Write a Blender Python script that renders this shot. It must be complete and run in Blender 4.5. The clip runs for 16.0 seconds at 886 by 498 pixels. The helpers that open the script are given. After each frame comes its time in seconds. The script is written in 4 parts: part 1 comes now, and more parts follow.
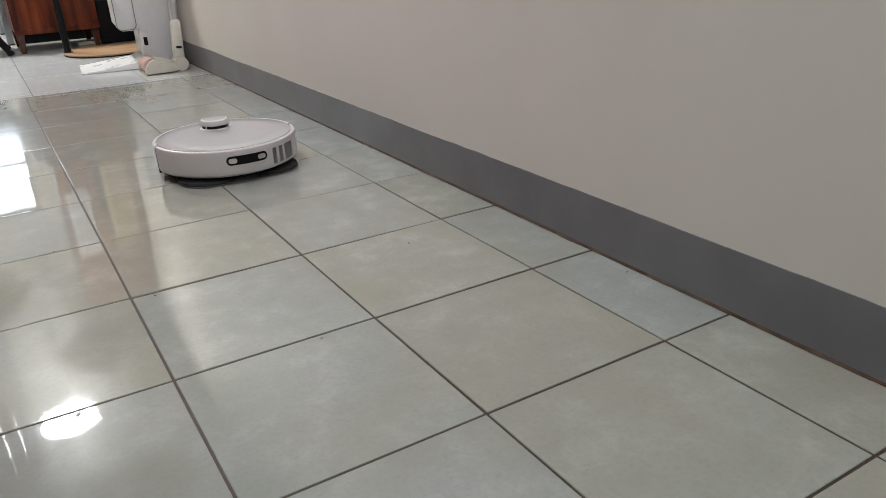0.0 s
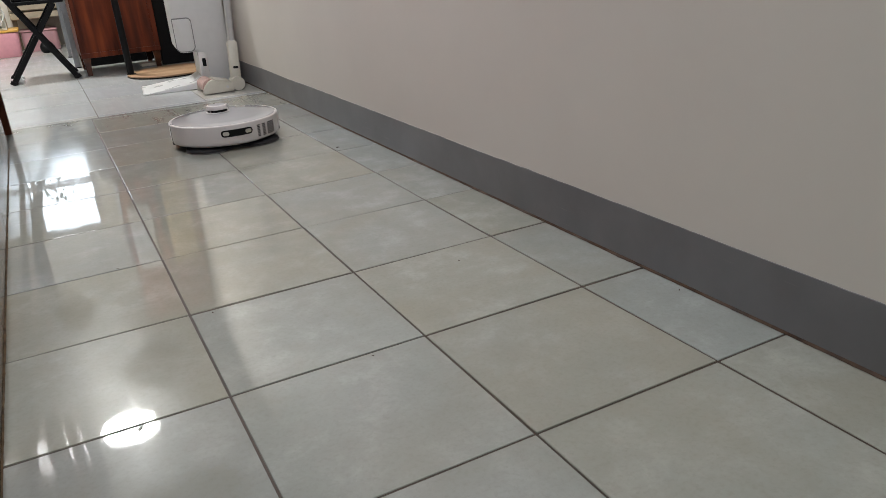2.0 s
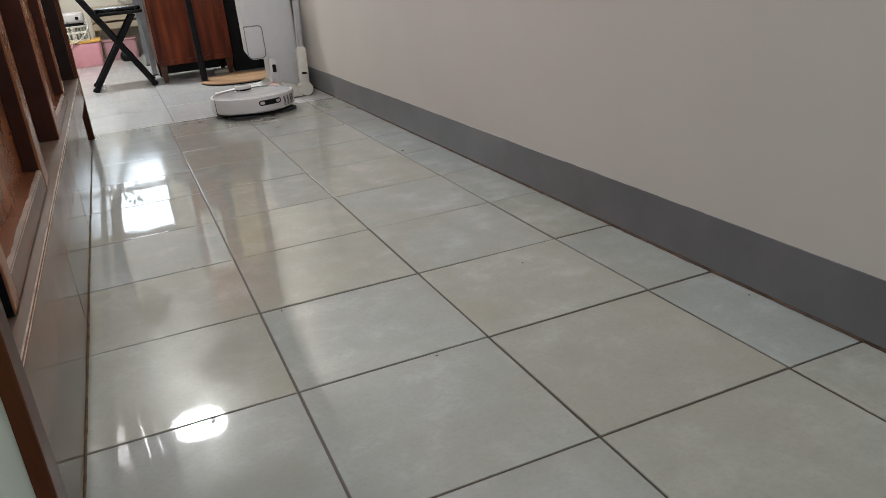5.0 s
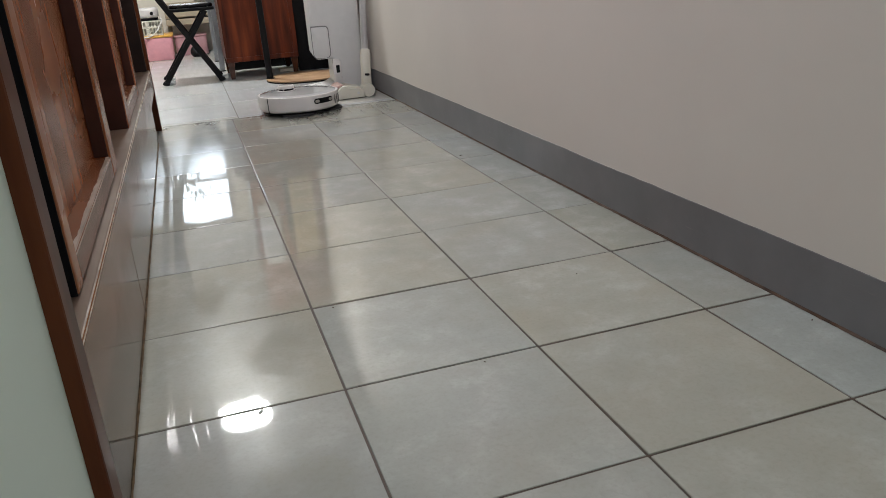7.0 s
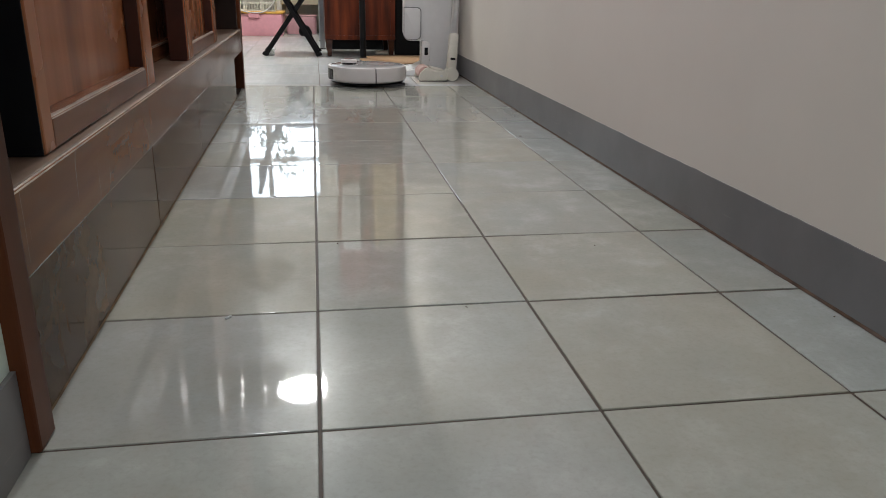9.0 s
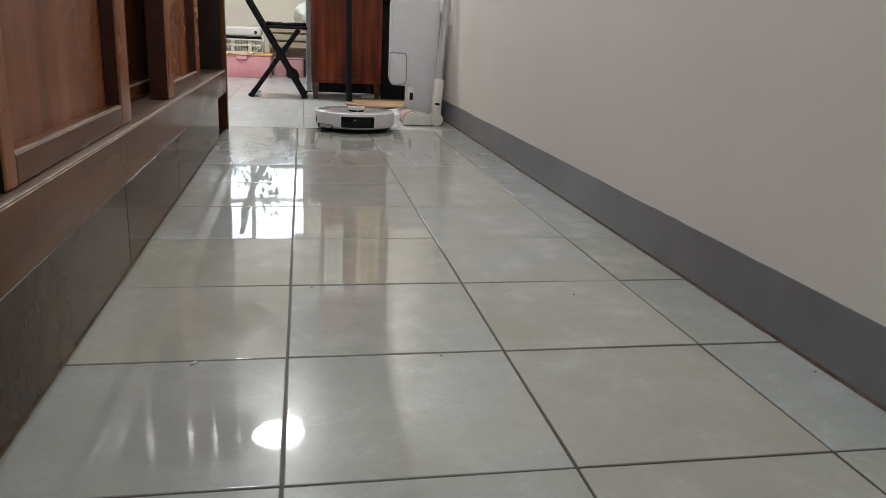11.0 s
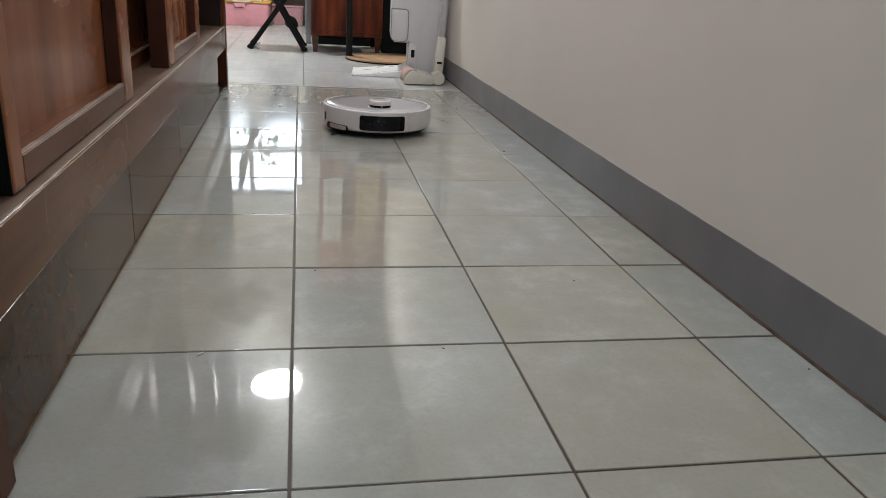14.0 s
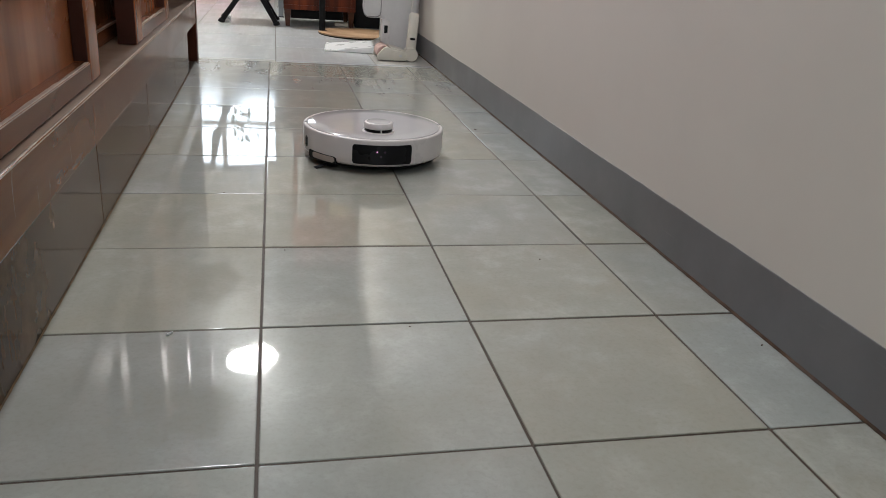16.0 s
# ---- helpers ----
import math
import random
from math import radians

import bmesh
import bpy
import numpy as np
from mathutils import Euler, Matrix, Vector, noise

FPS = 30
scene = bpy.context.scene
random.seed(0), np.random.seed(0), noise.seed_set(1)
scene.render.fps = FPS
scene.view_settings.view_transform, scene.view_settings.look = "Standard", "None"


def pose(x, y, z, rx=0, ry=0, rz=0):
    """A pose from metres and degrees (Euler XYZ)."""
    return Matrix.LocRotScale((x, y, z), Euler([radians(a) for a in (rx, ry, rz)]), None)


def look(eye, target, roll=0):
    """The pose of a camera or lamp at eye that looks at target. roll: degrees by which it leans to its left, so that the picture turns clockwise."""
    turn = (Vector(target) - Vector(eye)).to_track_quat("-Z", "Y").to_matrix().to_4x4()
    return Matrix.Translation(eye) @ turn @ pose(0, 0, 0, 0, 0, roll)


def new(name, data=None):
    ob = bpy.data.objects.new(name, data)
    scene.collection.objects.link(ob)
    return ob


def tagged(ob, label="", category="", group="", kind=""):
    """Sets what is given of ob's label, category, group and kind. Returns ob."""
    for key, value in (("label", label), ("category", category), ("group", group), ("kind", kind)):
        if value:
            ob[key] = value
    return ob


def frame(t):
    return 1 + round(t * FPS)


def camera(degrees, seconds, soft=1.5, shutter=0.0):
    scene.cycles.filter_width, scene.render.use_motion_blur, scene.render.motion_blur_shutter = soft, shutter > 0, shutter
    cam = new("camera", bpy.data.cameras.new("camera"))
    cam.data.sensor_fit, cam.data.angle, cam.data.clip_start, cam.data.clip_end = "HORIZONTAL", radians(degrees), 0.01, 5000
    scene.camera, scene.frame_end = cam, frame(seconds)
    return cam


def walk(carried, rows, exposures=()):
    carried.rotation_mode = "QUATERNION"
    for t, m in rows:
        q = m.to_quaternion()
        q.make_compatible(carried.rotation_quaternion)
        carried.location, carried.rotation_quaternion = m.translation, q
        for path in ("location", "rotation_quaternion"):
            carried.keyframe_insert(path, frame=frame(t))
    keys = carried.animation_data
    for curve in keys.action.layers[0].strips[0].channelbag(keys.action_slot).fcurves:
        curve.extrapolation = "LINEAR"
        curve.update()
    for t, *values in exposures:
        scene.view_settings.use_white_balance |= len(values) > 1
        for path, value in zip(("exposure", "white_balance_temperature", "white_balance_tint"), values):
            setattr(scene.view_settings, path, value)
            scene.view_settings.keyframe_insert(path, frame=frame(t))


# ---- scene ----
cam = camera(61.0, 16.0, soft=0.6)
PATH = [
    (0, (-0.12, -0.929, 0.539), (0.812, 0.658, -0.244), -2.6),
    (0.5, (-0.119, -0.932, 0.54), (0.8, 0.664, -0.24), -2.9),
    (1, (-0.12, -0.932, 0.543), (0.777, 0.68, -0.231), -3.3),
    (1.5, (-0.118, -0.934, 0.549), (0.74, 0.706, -0.209), -3.8),
    (2, (-0.12, -0.935, 0.552), (0.702, 0.729, -0.194), -4.3),
    (2.5, (-0.119, -0.936, 0.551), (0.663, 0.749, -0.189), -5.0),
    (3, (-0.121, -0.939, 0.553), (0.63, 0.761, -0.185), -5.6),
    (3.5, (-0.123, -0.937, 0.553), (0.601, 0.773, -0.189), -5.9),
    (4, (-0.126, -0.94, 0.553), (0.577, 0.78, -0.187), -6.0),
    (6.5, (-0.126, -0.944, 0.551), (0.474, 0.831, -0.148), -4.6),
    (7, (-0.129, -0.937, 0.548), (0.422, 0.855, -0.149), -4.0),
    (7.5, (-0.121, -0.944, 0.537), (0.371, 0.87, -0.146), -2.6),
    (8, (-0.106, -0.953, 0.521), (0.312, 0.885, -0.149), -0.5),
    (8.5, (-0.068, -0.977, 0.484), (0.285, 0.875, -0.183), 0.8),
    (9, (0.008, -0.97, 0.429), (0.327, 0.89, -0.232), 1.2),
    (9.5, (0.024, -0.965, 0.418), (0.346, 0.905, -0.215), 1.4),
    (12, (0.019, -0.944, 0.435), (0.397, 0.946, -0.096), 3.1),
    (12.5, (0.016, -0.946, 0.438), (0.393, 0.938, -0.118), 3.2),
    (13, (0.014, -0.942, 0.448), (0.382, 0.925, -0.166), 3.4),
    (13.5, (0.013, -0.933, 0.477), (0.369, 0.92, -0.188), 3.4),
    (14, (0.013, -0.936, 0.491), (0.383, 0.907, -0.192), 3.7),
    (14.5, (0.015, -0.941, 0.502), (0.411, 0.895, -0.187), 4.0),
    (15, (0.013, -0.941, 0.505), (0.426, 0.888, -0.191), 4.4),
    (15.5, (0.017, -0.95, 0.507), (0.44, 0.869, -0.211), 4.5),
    (16, (0.023, -0.956, 0.507), (0.454, 0.852, -0.234), 4.4),
]
STOPS = [(0.0, -0.09, 6230, 9), (1.0, -0.16, 6230, 9), (2.0, -0.27, 6230, 9), (3.5, -0.33, 6230, 9), (7.0, -0.31, 6230, 9), (9.0, -0.36, 6230, 9), (12.5, -0.36, 6230, 9), (14.0, -0.33, 6230, 9), (16.0, -0.29, 6230, 9)]
walk(cam, [(t, look(eye, target, roll)) for t, eye, target, roll in PATH], STOPS)


# ---------- light ----------
world = bpy.data.worlds.new("sky")
scene.world = world
world.use_nodes = True
sky = world.node_tree.nodes.new("ShaderNodeTexSky")
sky.sky_type, sky.sun_disc = "NISHITA", False
sky.sun_elevation, sky.sun_rotation = radians(48), radians(200)
world.node_tree.links.new(sky.outputs[0], world.node_tree.nodes["Background"].inputs[0])
world.node_tree.nodes["Background"].inputs[1].default_value = 0.1


def area_lamp(name, power, sx, sy, eye, target, colour=(1, 1, 1), shape="RECTANGLE"):
    data = bpy.data.lights.new(name, "AREA")
    data.shape, data.size, data.size_y, data.energy, data.color = shape, sx, sy, power, colour
    ob = new(name, data)
    ob.matrix_world = look(eye, target)
    return ob


LAMP = (-0.178, 4.33, 2.55)
area_lamp("lamp_light", 60, 0.36, 0.36, (LAMP[0], LAMP[1], 2.545), (LAMP[0], LAMP[1], 0), (1, 0.98, 0.93), "DISK")
area_lamp("window_light", 58, 2.0, 1.5, (-0.75, 7.3, 1.35), (-0.75, 0, 1.1), (0.86, 0.94, 1))
# made-up fill high on the door side, brightens passage floor and wall
area_lamp("added_transom_fill", 50, 2.3, 0.24, (-0.268, 0.95, 2.37), (0.25, 1.0, 0.9), (0.975, 0.95, 0.99))
# added fill from behind the camera; no window is known there
area_lamp("unseen_back_fill", 22, 1.5, 1.2, (0.2, -3.6, 1.65), (0.2, 0, 1.0), (0.95, 0.955, 1))


# ---------- materials ----------
def mat(name, colour, rough=0.5, metal=0.0, coat=0.0, spec=0.5):
    """A node material; returns it with its shader and a maker of nodes."""
    m = bpy.data.materials.new(name)
    m.use_nodes = True
    nt = m.node_tree
    b = nt.nodes["Principled BSDF"]
    b.inputs["Base Color"].default_value = (*colour, 1)
    b.inputs["Roughness"].default_value = rough
    b.inputs["Metallic"].default_value = metal
    b.inputs["Coat Weight"].default_value = coat
    b.inputs["Coat Roughness"].default_value = 0.06
    b.inputs["Specular IOR Level"].default_value = spec
    return m, nt, b


def coords(nt, scale=(1, 1, 1), world_space=True):
    mp = nt.nodes.new("ShaderNodeMapping")
    mp.inputs["Scale"].default_value = scale
    if world_space:
        src = nt.nodes.new("ShaderNodeNewGeometry").outputs["Position"]
    else:
        src = nt.nodes.new("ShaderNodeTexCoord").outputs["Object"]
    nt.links.new(src, mp.inputs[0])
    return mp.outputs[0]


def noise_tex(nt, vec, scale, detail=4, rough=0.55, distort=0.0):
    n = nt.nodes.new("ShaderNodeTexNoise")
    n.inputs["Scale"].default_value, n.inputs["Detail"].default_value = scale, detail
    n.inputs["Roughness"].default_value, n.inputs["Distortion"].default_value = rough, distort
    nt.links.new(vec, n.inputs["Vector"])
    return n.outputs["Fac"]


def ramp(nt, fac, stops):
    r = nt.nodes.new("ShaderNodeValToRGB")
    el = r.color_ramp.elements
    while len(el) < len(stops):
        el.new(0.5)
    for e, (p, c) in zip(el, stops):
        e.position, e.color = p, (*c, 1) if len(c) == 3 else c
    nt.links.new(fac, r.inputs[0])
    return r.outputs[0]


def mix(nt, fac, a, b, kind="MIX"):
    m = nt.nodes.new("ShaderNodeMix")
    m.data_type, m.blend_type = "RGBA", kind
    for i, v in ((0, fac), (6, a), (7, b)):
        if isinstance(v, bpy.types.NodeSocket):
            nt.links.new(v, m.inputs[i])
        elif i == 0:
            m.inputs[0].default_value = v
        else:
            m.inputs[i].default_value = (*v, 1)
    return m.outputs[2]


def spread(nt, fac, lo, hi, a=0.3, b=0.7):
    r = nt.nodes.new("ShaderNodeMapRange")
    for i, v in ((1, a), (2, b), (3, lo), (4, hi)):
        r.inputs[i].default_value = v
    nt.links.new(fac, r.inputs[0])
    return r.outputs[0]


def bump(nt, b, height, strength, dist=0.002):
    n = nt.nodes.new("ShaderNodeBump")
    n.inputs["Strength"].default_value, n.inputs["Distance"].default_value = strength, dist
    nt.links.new(height, n.inputs["Height"])
    nt.links.new(n.outputs[0], b.inputs["Normal"])


def plain(name, colour, rough=0.45, metal=0.0, coat=0.0, vary=0.08, scale=25.0, relief=0.05, spec=0.5):
    """Paint, plastic or metal with slight mottling, uneven gloss and fine relief."""
    m, nt, b = mat(name, colour, rough, metal, coat, spec)
    v = coords(nt, world_space=False)
    f = noise_tex(nt, v, scale, 5)
    lo, hi = [max(0, c * (1 - vary)) for c in colour], [min(1, c * (1 + vary)) for c in colour]
    nt.links.new(ramp(nt, f, [(0.3, lo), (0.7, hi)]), b.inputs["Base Color"])
    g = noise_tex(nt, v, scale * 0.4, 3)
    nt.links.new(spread(nt, g, rough * 0.8, min(1, rough * 1.25)), b.inputs["Roughness"])
    if relief:
        bump(nt, b, noise_tex(nt, v, scale * 14, 2), relief, 0.0006)
    return m


MARKS = [(-0.075, 0.155, 0.045, 0.085), (-0.085, -0.20, 0.065, 0.06), (0.09, 0.55, 0.04, 0.07), (-0.17, 0.45, 0.035, 0.09)]


def tile_mat(name, a, c, stain, wave=1.0, gloss=(0.02, 0.06), hazy=1.0):
    """Glazed floor tile: cloudy glaze, dried water marks that dull the gloss, faint waviness."""
    m, nt, b = mat(name, a, 0.05, 0, 0, 0.55)
    v = coords(nt)
    rnd = nt.nodes.new("ShaderNodeObjectInfo").outputs["Random"]
    shift = nt.nodes.new("ShaderNodeVectorMath")
    shift.operation = "ADD"
    up = nt.nodes.new("ShaderNodeCombineXYZ")
    nt.links.new(spread(nt, rnd, 0, 40, 0, 1), up.inputs[2])
    nt.links.new(v, shift.inputs[0]), nt.links.new(up.outputs[0], shift.inputs[1])
    own = shift.outputs[0]
    cloud = noise_tex(nt, own, 11, 7, 0.66, 0.15)
    big = noise_tex(nt, own, 3.2, 3, 0.5, 0.5)
    fine = noise_tex(nt, v, 140, 5, 0.7)
    col = ramp(nt, cloud, [(0.30, a), (0.52, [(p * 2 + q) / 3 for p, q in zip(a, c)]), (0.70, c)])
    col = mix(nt, spread(nt, big, 0, 0.6, 0.4, 0.68), col, stain)
    col = mix(nt, spread(nt, fine, 0, 0.28, 0.48, 0.8), col, [k * 0.6 for k in stain])
    tone = ramp(nt, rnd, [(0.0, (0.98, 0.985, 1.02)), (0.25, (0.99, 1, 1.005)), (0.55, (1, 1, 1)), (0.8, (1.0, 0.978, 0.935)), (1.0, (1.02, 0.982, 0.91))])
    col = mix(nt, 1.0, col, tone, "MULTIPLY")
    # dried water marks: ragged spots with dull, brownish glaze
    rag = noise_tex(nt, v, 26, 5, 0.7)
    marks = None
    for x, y, rx, ry in MARKS:
        d = nt.nodes.new("ShaderNodeVectorMath")
        d.operation = "SUBTRACT"
        d.inputs[1].default_value = (x, y, 0)
        nt.links.new(v, d.inputs[0])
        e = nt.nodes.new("ShaderNodeVectorMath")
        e.operation = "MULTIPLY"
        e.inputs[1].default_value = (1 / rx, 1 / ry, 0)
        nt.links.new(d.outputs[0], e.inputs[0])
        ln = nt.nodes.new("ShaderNodeVectorMath")
        ln.operation = "LENGTH"
        nt.links.new(e.outputs[0], ln.inputs[0])
        off = nt.nodes.new("ShaderNodeMath")
        off.operation = "MULTIPLY_ADD"
        off.inputs[1].default_value = 2.6
        nt.links.new(rag, off.inputs[0]), nt.links.new(ln.outputs["Value"], off.inputs[2])
        one = spread(nt, off.outputs[0], 1, 0, 2.05, 2.45)
        if marks is None:
            marks = one
        else:
            mx = nt.nodes.new("ShaderNodeMath")
            mx.operation = "MAXIMUM"
            nt.links.new(marks, mx.inputs[0]), nt.links.new(one, mx.inputs[1])
            marks = mx.outputs[0]
    col = mix(nt, spread(nt, marks, 0, 0.3, 0, 1), col, [k * 0.85 for k in stain])
    nt.links.new(col, b.inputs["Base Color"])
    # a dried film of mop water spreads a soft haze over the glaze, broken at the marks
    film = noise_tex(nt, coords(nt, (9, 2.2, 1)), 1.0, 5, 0.6, 0.4)
    haze = nt.nodes.new("ShaderNodeMath")
    haze.operation = "MULTIPLY"
    nt.links.new(spread(nt, film, 0.12 * hazy, 0.46 * hazy, 0.35, 0.65), haze.inputs[0])
    nt.links.new(spread(nt, marks, 1, 0.35, 0, 1), haze.inputs[1])
    nt.links.new(haze.outputs[0], b.inputs["Coat Weight"])
    b.inputs["Coat Roughness"].default_value = 0.27
    streak = noise_tex(nt, coords(nt, (38, 2.6, 1)), 1.0, 5, 0.62, 0.3)
    r1 = spread(nt, streak, *gloss, 0.45, 0.75)
    r2 = spread(nt, marks, 0.0, 0.012, 0, 1)
    nt.links.new(spread(nt, marks, 0.6, 0.42, 0, 1), b.inputs["Specular IOR Level"])
    add = nt.nodes.new("ShaderNodeMath")
    add.operation = "ADD"
    nt.links.new(r1, add.inputs[0]), nt.links.new(r2, add.inputs[1])
    nt.links.new(add.outputs[0], b.inputs["Roughness"])
    w = nt.nodes.new("ShaderNodeMath")
    w.operation = "MULTIPLY_ADD"
    w.inputs[1].default_value = 0.13
    peel = noise_tex(nt, coords(nt, (70, 48, 1)), 1.0, 3, 0.55)
    nt.links.new(peel, w.inputs[0])
    nt.links.new(noise_tex(nt, v, 9, 1), w.inputs[2])
    bump(nt, b, w.outputs[0], 0.15 * wave, 0.0012)
    return m


def wood_mat(name, dark, mid, light, rough=0.3, axis="z", scale=1.0, coat=0.3, spec=0.2):
    """Varnished wood with grain along an axis, worn gloss."""
    m, nt, b = mat(name, mid, rough, 0, coat, spec)
    s = {"x": (0.9, 10, 10), "y": (10, 0.9, 10), "z": (10, 10, 0.9)}[axis]
    v = coords(nt, tuple(k * scale for k in s))
    g = noise_tex(nt, v, 2.2, 4, 0.5, 0.15)
    col = ramp(nt, g, [(0.28, dark), (0.5, mid), (0.74, light)])
    big = noise_tex(nt, coords(nt), 3.0, 3)
    col = mix(nt, spread(nt, big, 0, 0.4), col, dark)
    nt.links.new(col, b.inputs["Base Color"])
    wear = noise_tex(nt, coords(nt), 6, 3, 0.5)
    nt.links.new(spread(nt, wear, rough * 0.85, rough * 1.2), b.inputs["Roughness"])
    bump(nt, b, g, 0.008, 0.001)
    return m


def worn_wood_mat(name, dark, mid, light, *rest):
    """Varnished wood with fine pale scratches, mostly upright, and rubbed patches."""
    m = wood_mat(name, dark, mid, light, *rest)
    nt = m.node_tree
    b = nt.nodes["Principled BSDF"]
    col = b.inputs["Base Color"].links[0].from_socket
    rub = noise_tex(nt, coords(nt, (1, 5, 7)), 1.0, 4, 0.6, 0.5)
    col = mix(nt, spread(nt, rub, 0, 0.3, 0.5, 0.66), col, (0.13, 0.075, 0.038))
    scr = noise_tex(nt, coords(nt, (1, 60, 5)), 1.0, 3, 0.6, 1.2)
    col = mix(nt, spread(nt, scr, 0, 0.3, 0.66, 0.74), col, (0.42, 0.34, 0.26))
    nt.links.new(col, b.inputs["Base Color"])
    nt.links.new(spread(nt, rub, 0.13, 0.26, 0.4, 0.65), b.inputs["Roughness"])
    bump(nt, b, noise_tex(nt, coords(nt, (1, 26, 9)), 1.0, 3, 0.5), 0.10, 0.0012)
    return m


def base_tile_mat():
    """Brown glazed wall tile with cloudy glaze, drip stains, pits and wavy gloss."""
    m, nt, b = mat("brown_wall_tile", (0.09, 0.06, 0.038), 0.1, 0, 0, 0.09)
    v = coords(nt)
    col = ramp(nt, noise_tex(nt, v, 9, 6, 0.65, 0.3), [(0.3, (0.045, 0.024, 0.011)), (0.52, (0.080, 0.044, 0.021)), (0.72, (0.125, 0.074, 0.039))])
    drip = noise_tex(nt, coords(nt, (1, 42, 3.5)), 1.0, 4, 0.6, 0.4)
    col = mix(nt, spread(nt, drip, 0, 0.22, 0.5, 0.75), col, (0.13, 0.085, 0.05))
    pit = noise_tex(nt, v, 75, 2, 0.5)
    col = mix(nt, spread(nt, pit, 0, 0.85, 0.72, 0.77), col, (0.02, 0.012, 0.008))
    nt.links.new(col, b.inputs["Base Color"])
    nt.links.new(spread(nt, drip, 0.07, 0.16), b.inputs["Roughness"])
    bump(nt, b, noise_tex(nt, coords(nt, (1, 22, 14)), 1.0, 2, 0.4), 0.05, 0.0012)
    return m


def wall_mat(name, a, c, rough=0.6):
    m, nt, b = mat(name, a, rough)
    v = coords(nt)
    col = ramp(nt, noise_tex(nt, v, 1.6, 5), [(0.3, a), (0.7, c)])
    nt.links.new(col, b.inputs["Base Color"])
    h1 = noise_tex(nt, v, 28, 4)
    bump(nt, b, h1, 0.12, 0.0015)
    return m


def skirt_mat():
    """Grey paint with cloudy wear and a few pale scuffs along the wall."""
    m = plain("grey_gloss_paint", (0.160, 0.157, 0.162), 0.38, vary=0.14, scale=6, relief=0.1)
    nt = m.node_tree
    b = nt.nodes["Principled BSDF"]
    col = b.inputs["Base Color"].links[0].from_socket
    scuff = noise_tex(nt, coords(nt, (1, 3.5, 70)), 1.0, 4, 0.65, 0.8)
    nt.links.new(mix(nt, spread(nt, scuff, 0, 0.55, 0.66, 0.76), col, (0.33, 0.29, 0.27)), b.inputs["Base Color"])
    return m


def grout_mat():
    """Cement joint: dark with dirt, pale where it was cleaned."""
    m, nt, b = mat("grout", (0.1, 0.075, 0.055), 0.6)
    v = coords(nt)
    f = noise_tex(nt, v, 2.3, 4, 0.6)
    g = noise_tex(nt, v, 60, 4, 0.6)
    col = ramp(nt, f, [(0.36, (0.028, 0.018, 0.012)), (0.58, (0.055, 0.037, 0.024)), (0.74, (0.085, 0.062, 0.044))])
    nt.links.new(mix(nt, spread(nt, g, 0, 0.6), col, (0.05, 0.03, 0.018)), b.inputs["Base Color"])
    bump(nt, b, g, 0.5, 0.001)
    return m


